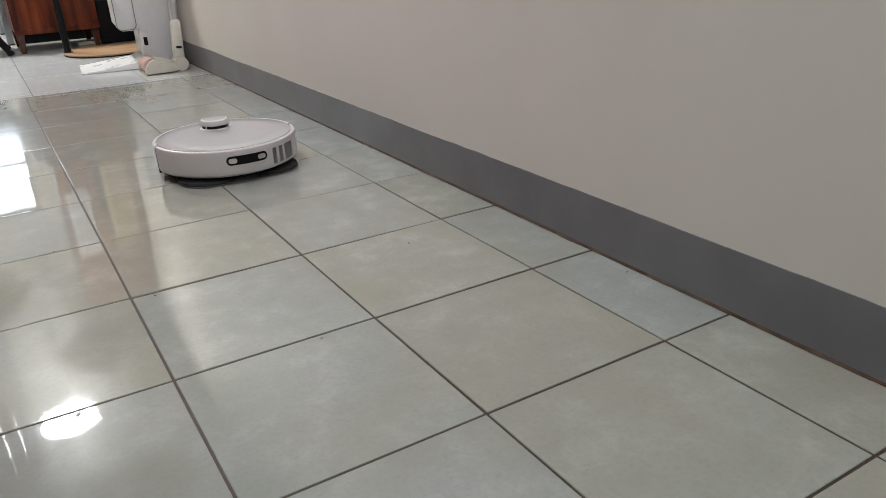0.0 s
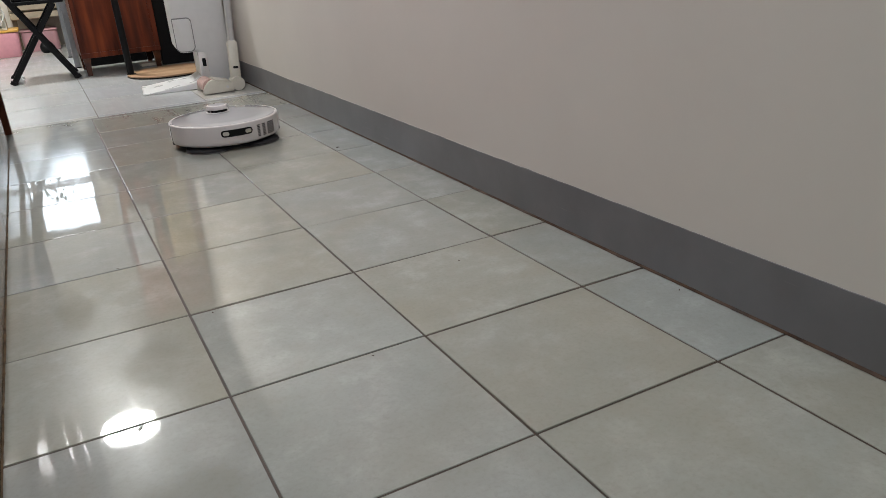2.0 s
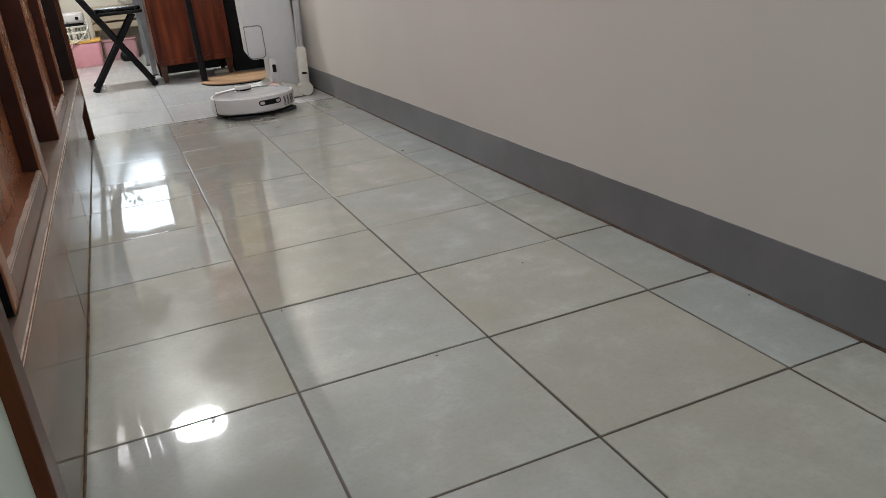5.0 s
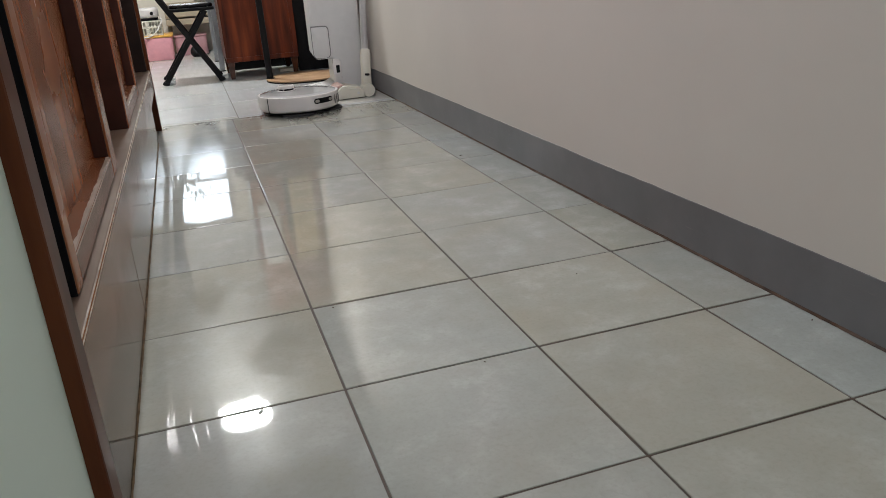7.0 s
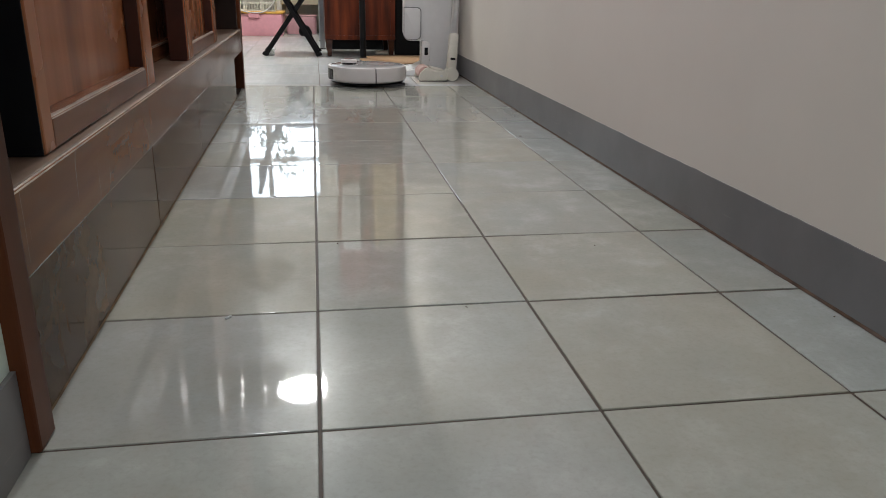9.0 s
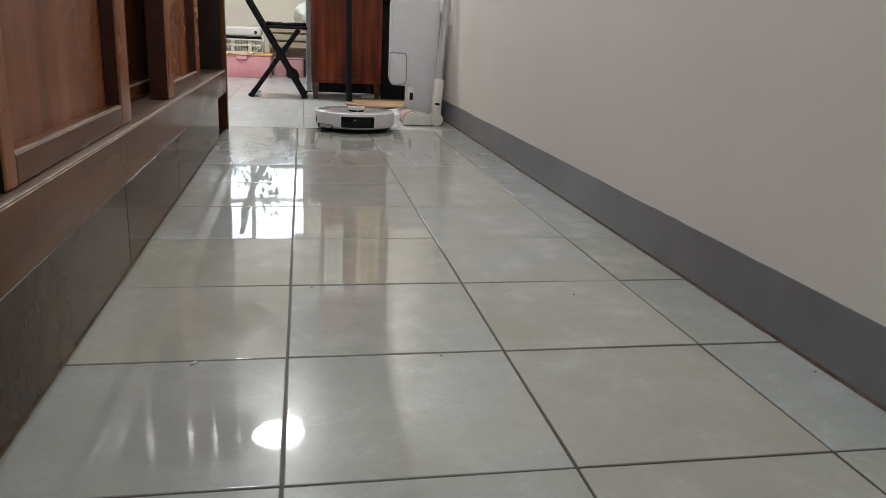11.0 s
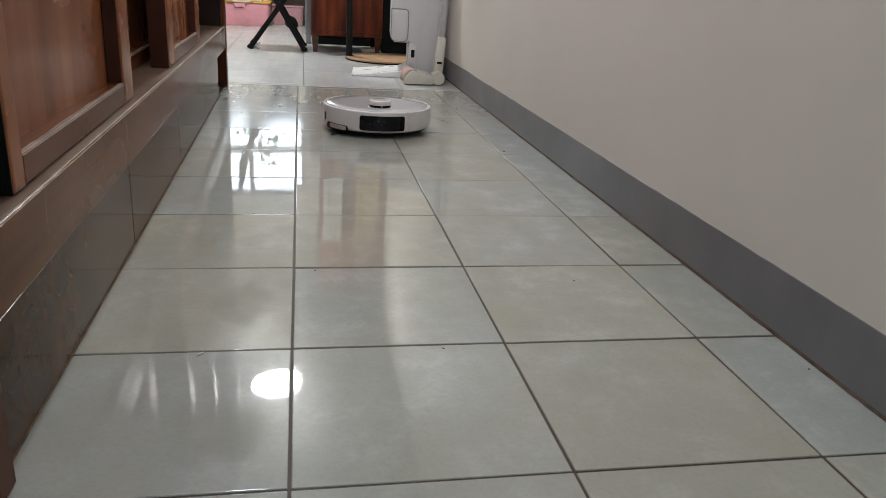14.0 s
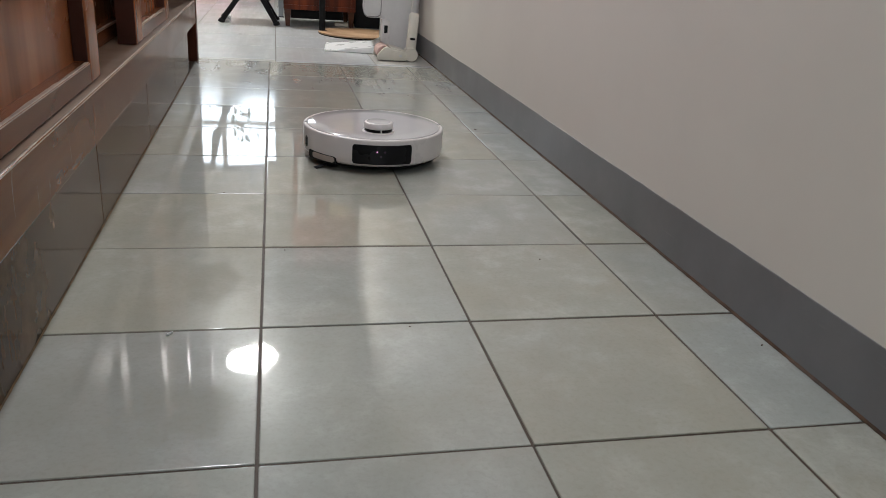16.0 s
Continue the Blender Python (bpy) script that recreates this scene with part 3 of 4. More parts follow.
# worn bare arris along the beam
bm = bmesh.new()
prev = None
for i in range(361):
    y = -0.262 + 2.66 * i / 360
    w = 0.0016 + 0.0022 * noise.noise((3, y * 6, 1)) + 0.001 * noise.noise((3, y * 50, 1))
    w = max(0.0006, w)
    x = WEST + 0.0092
    cur = [bm.verts.new(p) for p in ((x - 0.0004, y, 0.2398 - 0.6 * w), (x - 0.0004, y, 0.2404), (x - 0.0030, y, 0.2430), (x - 0.0036 - 0.5 * w, y, 0.2433), (x - 0.006, y, 0.238))]
    if prev:
        for k in range(5):
            bm.faces.new((prev[k], cur[k], cur[(k + 1) % 5], prev[(k + 1) % 5]))
    prev = cur
bmesh.ops.recalc_face_normals(bm, faces=bm.faces)
part("worn_edge", bm, "edge_wear", sill, "worn pale arris of the beam")
part("joint_line", dirt_line(0, -0.262, 2.08, 300, 0.55), "ochre_joint", sill, "dirty dark joint").matrix_basis = pose(WEST, 0, 0, 0, 0, 180) @ pose(0, -1.818, 0)

frame_ob = tagged(new("door_frame"), "dark brown wooden frame of the sliding doors", "door frame", "", "structure")
frame_ob.matrix_world = SKEW
part("near_post", boxed(-0.45, -0.274, -0.3055, -0.2625, 0, 2.3, bevel=0.003, seg=2), "post_wood", frame_ob)
part("near_jamb", boxed(-0.44, -0.294, -0.2622, -0.246, 0.2435, 2.1, bevel=0.003, seg=2), "post_wood", frame_ob)
# far jamb's shade is painted, not cast
part("far_jamb", boxed(-0.44, -0.292, 2.315, 2.352, 0.2435, 2.1, bevel=0.003, seg=2), "jamb", frame_ob)
part("far_post", boxed(-0.36, -0.280, 2.352, 2.405, 0, 2.3, bevel=0.003, seg=2), "post_wood", frame_ob)
part("header", boxed(-0.45, -0.285, -0.2622, 2.352, 2.1, 2.2, bevel=0.003, seg=2), "post_wood", frame_ob)
# unseen panes, added only to house the fill lamp over the doors
added_transom = tagged(new("added_panes"), "added unseen panes above the sliding doors for a fill lamp", "window", "", "structure")
added_transom.location = (-0.37, 0, 0)
for y in (-0.22, 0.29, 0.80, 1.31, 1.82, 2.32):
    part("window_frame", boxed(-0.03, 0.03, y - 0.02, y + 0.02, 2.2, 2.54), "post_wood", added_transom)
for y in (-0.22, 0.29, 0.80, 1.31, 1.82):
    part("window_rail", boxed(-0.022, 0.022, y + 0.02, y + (0.49 if y < 1.8 else 0.48), 2.2, 2.23), "post_wood", added_transom)
setting("wall_over_doors", boxed(-0.45, -0.29, -0.306, 2.46, 2.54, HIGH, bevel=0), "wall", "plain cream wall above the door header", "wall")


def sliding_door(name, y0, y1, xf, label, near=0.085):
    """A framed door: stiles, rails and sunk panels with a bevelled moulding."""
    d = tagged(new(name), label, "door", "", "structure")
    d.matrix_world = SKEW @ pose(xf, y0, 0.2455)
    w, h, st, th, deep = y1 - y0, 1.84, 0.072, 0.044, 0.027
    for a, k in ((0, near), (w - st, st)):
        part("stile", boxed(-th, 0, a, a + k, 0, h, bevel=0.003, seg=2), "door_wood", d)
    for lo, hi in ((0, 0.036), (0.78, 0.87), (h - 0.09, h)):
        part("door_rail", boxed(-th, -0.0005, near, w - st, lo, hi, bevel=0.003, seg=2), "rail_wood", d)
    for lo, hi in ((0.036, 0.78), (0.87, h - 0.09)):
        part("door_panel", boxed(-th + 0.004, -deep, near - 0.003, w - st + 0.003, lo - 0.003, hi + 0.003, bevel=0.001), "door_wood", d)
    # thin dark strip: shade on the stile's inner face, painted as colour
    part("stile_shade_strip", boxed(-deep + 0.0005, -0.0035, w - st - 0.004, w - st - 0.0005, 0.037, 0.779, bevel=0.001), "edge_shade", d, "dark strip with shade painted in beside the panel")
    # pale, uneven edge of the lower rail
    bm = bmesh.new()
    prev = None
    for i in range(61):
        y = near + 0.002 + (w - st - near - 0.004) * i / 60
        k = 0.005 + 0.003 * noise.noise((xf, y * 9, 3)) + 0.0015 * noise.noise((xf, y * 60, 5))
        cur = [bm.verts.new(p) for p in ((-0.0032 - k, y, 0.0355), (-0.0032 - k, y, 0.0364), (-0.0030, y, 0.0366), (-0.0002, y, 0.0335), (-0.0012, y, 0.0325))]
        if prev:
            for q in range(5):
                bm.faces.new((prev[q], cur[q], cur[(q + 1) % 5], prev[(q + 1) % 5]))
        prev = cur
    bmesh.ops.recalc_face_normals(bm, faces=bm.faces)
    part("pale_ledge", bm, "ledge", d, "pale uneven ledge of the lower rail")
    return d


ajar = sliding_door("door_1", -0.105, 0.535, -0.2945, "varnished red-brown sliding door with sunk panel, slid ajar", 0.036)
# black strip on the door end stands in for the dark gap
part("edge_shade_strip", boxed(-0.043, -0.002, -0.003, -0.0006, 0.0, 1.84, bevel=0.0005), "black_matt", ajar, "black strip painting the dark gap onto the door edge")
sliding_door("door_2", 0.44, 1.30, -0.362, "varnished red-brown sliding door in the rear track")
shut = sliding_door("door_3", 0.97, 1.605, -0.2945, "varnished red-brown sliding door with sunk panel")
# this door's near end is shaded by a dark strip
part("edge_shade_strip", boxed(-0.043, -0.002, -0.003, -0.0006, 0.0, 1.84, bevel=0.0005), "edge_shade", shut, "dark strip painting shade onto the door edge")

# ---------- robot vacuum ----------
R = 0.175
robot = thing("robot_vacuum", (0.37, 0.965, 0, 0, 0, 88), "round white robot vacuum with mops driving over the tiles", "robot vacuum")
part("body", lathe([(0, 0.016), (0.150, 0.016), (0.1665, 0.019), (0.173, 0.024), (R - 0.0005, 0.029), (R, 0.033), (R, 0.0800), (0.1745, 0.0822), (0.1732, 0.0836), (0.1688, 0.0846), (0.1672, 0.0842), (0.1668, 0.0826), (0, 0.0826)], 128), "white", robot, smooth=True)
lid = part("lid", lathe([(0.1645, 0.0825), (0.1645, 0.0846), (0.1632, 0.0853), (0.12, 0.0856), (0.05, 0.0858), (0, 0.0858)], 128), "lid", robot, "polished white lid", smooth=True)
for a in (93, -93):
    part("hinge_notch", arc_patch(0.1665, a - 1.6, a + 1.6, 0.0825, 0.0850, 0.006, 4), "seam", lid)
TX = 0.083
turret = part("lidar_turret", lathe([(0.0395, 0.0855), (0.0385, 0.0866), (0.0362, 0.0872), (0.0325, 0.0872), (0.0325, 0.0945), (0.0356, 0.0952), (0.0360, 0.0975), (0.0352, 0.1045), (0.0335, 0.1078), (0.0285, 0.1093), (0, 0.1097)], 64, None, (TX, 0)), "white", robot, "round white sensor turret", smooth=True)
part("sensor_window", lathe([(0.0327, 0.0874), (0.0336, 0.0878), (0.0336, 0.0941), (0.0327, 0.0944)], 64, None, (TX, 0)), "black", turret, "black slot of the turret", smooth=True)
for a in (4, 124, 244):
    p = part("pillar", boxed(-0.002, 0.002, -0.0016, 0.0016, 0.0872, 0.0952, bevel=0.0004), "white", turret)
    p.matrix_basis = pose(TX + 0.033 * math.cos(radians(a)), 0.033 * math.sin(radians(a)), 0, 0, 0, a)
part("turret_cap", lathe([(0.0295, 0.1088), (0.0282, 0.1097), (0.0265, 0.1101), (0, 0.1104)], 48, None, (TX, 0)), "lid", turret, smooth=True)

panel = part("front_panel", arc_patch(R, -23.5, 23.5, 0.0265, 0.0725, 0.0012, 48, 0.006), "black", robot, "glossy black front sensor panel", smooth=True)
for a, z, r in ((-4.5, 0.057, 0.0028), (1.5, 0.057, 0.0028), (-1.5, 0.046, 0.002)):
    c = Vector(((R + 0.0012) * math.cos(radians(a)), (R + 0.0012) * math.sin(radians(a)), z))
    n = Vector((math.cos(radians(a)), math.sin(radians(a)), 0))
    part("camera_lens", rod(c - 0.001 * n, c + 0.0006 * n, r, seg=16), "lens", panel)
a = -4.5
c = Vector(((R + 0.0018) * math.cos(radians(a)), (R + 0.0018) * math.sin(radians(a)), 0.057))
part("indicator", rod(c - 0.001 * c.normalized(), c + 0.0004 * c.normalized(), 0.0012, seg=10), "led", panel)
part("slot_sensor", arc_patch(R, -77.5, -72.5, 0.035, 0.062, 0.0009, 8, 0.006), "black", robot, smooth=True)
for a in (94.5, -101):
    part("bumper_seam", arc_patch(R, a - 0.7, a + 0.7, 0.019, 0.0815, 0.0005, 2), "black_matt", robot, "dark bumper seam")
pill = part("rear_sensor", arc_patch(R, 163.5, 196.5, 0.0475, 0.0690, 0.0010, 48, 0.0105), "black_matt", robot, "black rear charging strip", smooth=True)
for a in (168.5, 191.5):
    part("charging_contact", arc_patch(R + 0.001, a - 3.3, a + 3.3, 0.0525, 0.0640, 0.0012, 16, 0.0057), "steel", pill, "pale metal contact", smooth=True)
for a0, a1 in ((202.2, 206.0), (209.2, 213.6), (216.6, 228.5)):
    for k in range(8):
        z = 0.0315 + 0.0049 * k
        part("vent_slot", arc_patch(R, a0, a1, z, z + 0.0030, 0.0004, 6), "black_matt", robot)
for a in (170, 184, 196):
    c = Vector((R * math.cos(radians(a)), R * math.sin(radians(a)), 0.0335))
    n = Vector((c.x, c.y, 0)).normalized()
    part("nozzle", rod(c - 0.002 * n, c + 0.0008 * n, 0.0026, seg=12), "steel", robot)
# cut-out with pale insert at the front corner
part("corner_recess", arc_patch(R, -69, -37, 0.0155, 0.0345, 0.0008, 16, 0.003), "black_matt", robot)
part("corner_insert", arc_patch(R, -62.5, -38.5, 0.0195, 0.0330, 0.0018, 14, 0.003), "insert", robot, "beige brush cover")
part("underbody", lathe([(0, 0.009), (0.150, 0.009), (0.1605, 0.012), (0.1645, 0.0165), (0, 0.0165)], 96), "black_matt", robot, smooth=True)
for s in (1, -1):
    mop = part("mop_pad", lathe([(0, 0.004), (0.0745, 0.004), (0.0752, 0.007), (0.0735, 0.0105), (0.06, 0.0125), (0, 0.0125)], 64, None, (-0.085, 0.073 * s)), "rubber", robot, "damp dark round mop pad", smooth=True)
    part("mop_cloth", lathe([(0, 0.0006), (0.073, 0.0006), (0.0755, 0.0015), (0.0762, 0.0026), (0.0752, 0.0038), (0.0735, 0.0041), (0, 0.0039)], 64, None, (-0.085, 0.073 * s)), "mop_cloth", mop, "damp grey cloth rim", smooth=True)
    part("wheel", rod((0.005, 0.105 * s - 0.009, 0.017), (0.005, 0.105 * s + 0.009, 0.017), 0.0168, seg=32), "black_matt", robot)
brush = part("side_brush", lathe([(0, 0.004), (0.012, 0.004), (0.015, 0.008), (0.012, 0.0125), (0, 0.0125)], 24, None, (0.102, -0.112)), "black_matt", robot)
for a in (200, 290):
    bm = bmesh.new()
    for k in range(7):
        b = radians(a + (k - 3) * 3.5)
        rod((0.102 + 0.012 * math.cos(b), -0.112 + 0.012 * math.sin(b), 0.0085), (0.102 + 0.044 * math.cos(b), -0.112 + 0.044 * math.sin(b), 0.0018), 0.0009, seg=5, bm=bm)
    part("bristles", bm, "black_matt", brush)

# ---------- charging dock ----------
dock = thing("charging_dock", (0.445, 2.86, 0, 0, 0, -5.5), "tall white charging dock with tank and floor ramp against the wall", "dock")
out = [(0.243, 0), (0.243, 0.585 - 0.012), (0.231, 0.585)]
out += [(0.022 - 0.022 * math.sin(radians(a)), 0.563 + 0.022 * math.cos(radians(a))) for a in range(0, 91, 15)]
out += [(0.0, 0.195)]
out += [(0.03 - 0.03 * math.cos(radians(a)), 0.198 - 0.03 * math.sin(radians(a))) for a in range(15, 91, 15)]
out += [(0.092, 0.168), (0.092, 0)]
part("housing", prism(out, 0, 0.34, "y", 0.017, 4), "white_matt", dock, smooth=True)
tank = part("water_tank", prism(rounded(0.0035, 0.083, 0.176, 0.322, [0.022, 0.022, 0.018, 0.004], 5), -0.006, 0.02, "y", 0.004, 2), "white_matt", dock, "smooth white tank front", smooth=True)
part("grip_line", prism(rounded(0.0005, 0.087, 0.1725, 0.3275, [0.023, 0.024, 0.02, 0.004], 5), -0.002, 0.01, "y"), "seam", tank)
fr = part("side_frame", prism(rounded(0.090, 0.130, 0.045, 0.166, [0.003, 0.006, 0.018, 0.003], 4), -0.004, 0.03, "y", 0.003, 2), "white", dock, smooth=True)
part("side_window", prism(rounded(0.104, 0.121, 0.10, 0.137, 0.003, 3), -0.0065, 0.0, "y", 0.0008, 1), "black", fr, "small black window")
ramp_out = [(-0.185, 0.0015), (-0.185, 0.005), (0.045, 0.030), (0.062, 0.036), (0.088, 0.050), (0.088, 0.0015)]
ramp_ob = part("ramp", prism(ramp_out, -0.03, 0.26, "y", 0.002, 2), "tray", dock, "sloping white wash tray")
part("ramp_lip", prism([(-0.186, 0.005), (-0.180, 0.0085), (-0.172, 0.0078), (-0.172, 0.006)], -0.028, 0.258, "y"), "tray", ramp_ob)

# ---------- stick vacuum ----------
stick = thing("stick_vacuum", (0.50, 2.60, 0), "cream upright stick vacuum with pink roller leaning by the wall", "vacuum cleaner")
part("roller", rod((0.021, 0.020, 0.035), (0.021, 0.15, 0.035), 0.0320, seg=32), "roller", stick, "dusty pink roller", smooth=True)
cap_out = [(-0.010, 0.003), (-0.0125, 0.012), (-0.010, 0.026), (0.0, 0.043), (0.016, 0.058), (0.034, 0.065), (0.06, 0.050), (0.118, 0.044), (0.125, 0.036), (0.125, 0.004)]
part("head_end", prism(cap_out, 0.0, 0.022, "y", 0.004, 3), "cream", stick, "cream end cap of the floor head", smooth=True)
body_out = [(0.052, 0.004), (0.046, 0.046), (0.05, 0.062), (0.066, 0.058), (0.12, 0.046), (0.125, 0.004)]
part("head_body", prism(body_out, 0.022, 0.15, "y", 0.003, 2), "cream", stick, smooth=True)
part("head_far_end", prism(cap_out, 0.15, 0.168, "y", 0.004, 3), "cream", stick, smooth=True)
part("button", rod((0.096, -0.0015, 0.026), (0.096, 0.003, 0.026), 0.0065, seg=20), "grey_plastic", stick)
part("swivel", rod((0.150, 0.015, 0.031), (0.150, 0.085, 0.031), 0.0305, seg=36), "cream", stick, "round swivel joint", smooth=True)
neck = part("neck", bar((0.152, 0.062, 0.040), (0.170, 0.105, 0.215), 0.046, 0.044, 0.012), "cream", stick, smooth=True)
part("neck_slot", bar((0.1575, 0.056, 0.094), (0.1585, 0.0585, 0.104), 0.024, 0.02, 0.004), "black_matt", neck)
part("release_tab", bar((0.143, 0.085, 0.125), (0.1465, 0.093, 0.160), 0.008, 0.02, 0.003), "cream", neck)
part("tube", rod((0.168, 0.103, 0.205), (0.212, 0.13, 0.86), 0.0165, seg=28), "alu", stick, "satin grey tube", smooth=True)
part("power_cable", tube([(0.214, 0.15, 0.86), (0.205, 0.16, 0.66), (0.221, 0.17, 0.58), (0.222, 0.19, 0.50), (0.212, 0.20, 0.40), (0.207, 0.20, 0.30), (0.200, 0.19, 0.20)], 0.0032), "cable", stick, "thin white cable", smooth=True)

# ---------- round plywood base with its black pole ----------
stand = thing("pole_table", (0.505, 3.595, 0), "black metal pole on a round pale plywood base", "side table")
part("base_disc", lathe([(0, 0.006), (0.229, 0.006), (0.235, 0.008), (0.235, 0.014), (0.232, 0.016), (0, 0.016)], 96), "disc", stand, smooth=True)
part("base_rim", lathe([(0, 0.0), (0.228, 0.0), (0.2345, 0.002), (0.2345, 0.006), (0, 0.006)], 64), "black_matt", stand, "black underside of the base")
part("pole", rod((-0.213, 0.015, 0.0158), (-0.221, 0.015, 1.0), 0.018, seg=24), "black_matt", stand, smooth=True)
part("pole_collar", lathe([(0.018, 0.0162), (0.024, 0.0166), (0.023, 0.0195), (0.018, 0.020)], 32, None, (-0.211, 0.015)), "black_matt", stand)

# ---------- reddish cabinet ----------
cab = thing("wooden_cabinet", (0.078, 3.88, 0), "reddish varnished wooden cabinet on short tapered legs", "cabinet")
part("body", boxed(0, 0.43, 0.004, 0.43, 0.11, 0.612, bevel=0.004, seg=2), "cab_wood", cab)
part("apron", boxed(-0.001, 0.431, -0.002, 0.02, 0.100, 0.128, bevel=0.003, seg=2), "cab_wood", cab)
for a in (0.0, 0.404):
    part("corner_strip", boxed(a - 0.001, a + 0.027, -0.001, 0.012, 0.128, 0.612, bevel=0.002), "cab_wood", cab)
part("top_board", boxed(-0.012, 0.60, -0.012, 0.44, 0.6125, 0.64, bevel=0.004, seg=2), "cab_edge", cab)
for x in (0.024, 0.406):
    for y in (0.026, 0.400):
        bm = bmesh.new()
        bmesh.ops.create_cone(bm, cap_ends=True, segments=4, radius1=0.017, radius2=0.029, depth=0.1075, matrix=pose(x, y, 0.05375, 0, 0, 45))
        bmesh.ops.bevel(bm, geom=list(bm.edges), offset=0.002, segments=1, affect="EDGES")
        part("leg", bm, "cab_edge", cab)

# invented black box that darkens the shaded gap between cabinet and dock
gap_box = thing("gap_fill_box", (0.52, 4.0, 0), "made-up black box filling the shaded gap beside the cabinet", "box")
part("gap_box_body", boxed(0, 0.2, 0, 0.3, 0.0, 0.585, bevel=0.006, seg=2), "black_matt", gap_box)
part("gap_box_lid", boxed(-0.004, 0.204, -0.004, 0.304, 0.5855, 0.607, bevel=0.004), "black_matt", gap_box)
low = thing("flat_box", (0.13, 4.42, 0), "low dark box lying behind the cabinet legs", "box")
part("low_body", boxed(0, 0.50, 0, 0.25, 0, 0.075, bevel=0.004), "black_matt", low)
part("low_lid", boxed(-0.003, 0.503, -0.003, 0.253, 0.0755, 0.095, bevel=0.003), "dark", low)
plank = thing("pale_plank", (0.40, 4.04, 0), "pale board lying under the cabinet", "board")
part("plank_body", boxed(0, 0.26, 0, 0.09, 0.0, 0.02, bevel=0.002), "beige", plank)
part("plank_edge", boxed(0.0, 0.26, -0.004, -0.0005, 0.001, 0.019, bevel=0.001), "basket", plank)

# ---------- folding chair ----------
chair = thing("folding_chair", (0, 3.90, 0), "black folding chair with crossed legs and padded seat", "chair")
for y in (0.0, 0.30):
    part("back_leg", bar((0.038, y, 0.004), (-0.31, y, 0.592), 0.029, 0.02, 0.004), "black_matt", chair)
    part("back_upright", bar((-0.309, y, 0.588), (-0.375, y, 0.86), 0.029, 0.02, 0.004), "black_matt", chair)
    part("front_leg", bar((-0.292, y + 0.022, 0.004), (0.002, y + 0.022, 0.412), 0.029, 0.02, 0.004), "black_matt", chair)
    for fx in (0.040, -0.294):
        part("foot_cap", bar((fx, y + (0.022 if fx < 0 else 0), 0.0), (fx - (0.009 if fx > 0 else -0.011), y + (0.022 if fx < 0 else 0), 0.018), 0.038, 0.026, 0.003), "black_matt", chair)
    part("pivot", rod((-0.127, y - 0.014, 0.260), (-0.127, y + 0.036, 0.260), 0.008, seg=14), "black_matt", chair)
part("seat", prism(rounded(-0.215, 0.055, -0.01, 0.345, 0.03, 4), 0.412, 0.430, "z", 0.005, 2), "black_matt", chair, smooth=True)
part("seat_pad", prism(rounded(-0.20, 0.048, 0.0, 0.335, 0.035, 4), 0.430, 0.452, "z", 0.009, 3), "black", chair, "glossy black seat pad", smooth=True)
part("back_rest", prism(rounded(0.0, 0.30, 0.70, 0.85, 0.02, 4), -0.375, -0.355, "x", 0.005, 2), "black_matt", chair)
part("cross_bar", rod((0.0, 0.0, 0.064), (0.0, 0.3, 0.064), 0.007, seg=12), "black_matt", chair)
part("cross_bar", rod((-0.255, 0.022, 0.055), (-0.255, 0.322, 0.055), 0.007, seg=12), "black_matt", chair)

scrap = thing("plastic_scrap", (-0.255, 3.96, 0), "small crumpled clear plastic scrap beside a chair foot", "scrap")
bm = bmesh.new()
bmesh.ops.create_icosphere(bm, subdivisions=3, radius=0.028)
for v in bm.verts:
    v.co *= 1 + 0.55 * noise.noise(v.co * 60)
    v.co.z = max(0.0, v.co.z * 0.8 + 0.02)
part("scrap_body", bm, "debris", scrap)

# ---------- storage at the far wall ----------
box = thing("pink_storage_box", (-0.72, 5.72, 0), "pink plastic storage box with orange lid on the floor", "storage box")
bm = prism(rounded(0, 0.485, 0, 0.34, 0.03, 4), 0.0, 0.178, "z", 0.006, 2)
for v in bm.verts:
    k = 0.955 + 0.045 * v.co.z / 0.178
    v.co.x, v.co.y = 0.2425 + (v.co.x - 0.2425) * k, 0.17 + (v.co.y - 0.17) * k
part("tub", bm, "pink", box, smooth=True)
part("box_lid", prism(rounded(-0.006, 0.491, -0.006, 0.346, 0.03, 4), 0.1785, 0.196, "z", 0.005, 2), "yellow", box, "orange-yellow lid", smooth=True)
part("clasp", boxed(0.20, 0.29, -0.014, 0.004, 0.145, 0.182, bevel=0.004), "pink", box)
box2 = thing("mauve_storage_box", (-0.225, 6.0, 0), "dull mauve plastic box standing on the floor", "storage box")
part("tub", prism(rounded(0, 0.26, 0, 0.3, 0.03, 4), 0.0, 0.15, "z", 0.006, 2), "mauve", box2, smooth=True)
part("box_rim", prism(rounded(-0.006, 0.266, -0.006, 0.306, 0.03, 4), 0.1505, 0.162, "z", 0.004, 2), "mauve", box2)

basket = thing("ivory_basket", (-0.70, 5.74, 0.1965), "ivory plastic basket with square holes on the pink box", "basket")
W, D, H = 0.40, 0.28, 0.115
for z in (0.0, 0.058, 0.105):
    part("band", boxed(0, W, 0, 0.006, z, z + (0.014 if z < 0.1 else 0.010), bevel=0.001), "basket", basket)
for i in range(18):
    x = i * (W - 0.008) / 17
    wide = 0.020 if i % 6 == 0 else 0.008
    part("basket_rib", boxed(x, min(W, x + wide), 0.0007, 0.0053, 0.012, 0.107, bevel=0.0008), "basket", basket)
part("basket_side", boxed(0, 0.006, 0.0065, D, 0, H, bevel=0.001), "basket", basket)
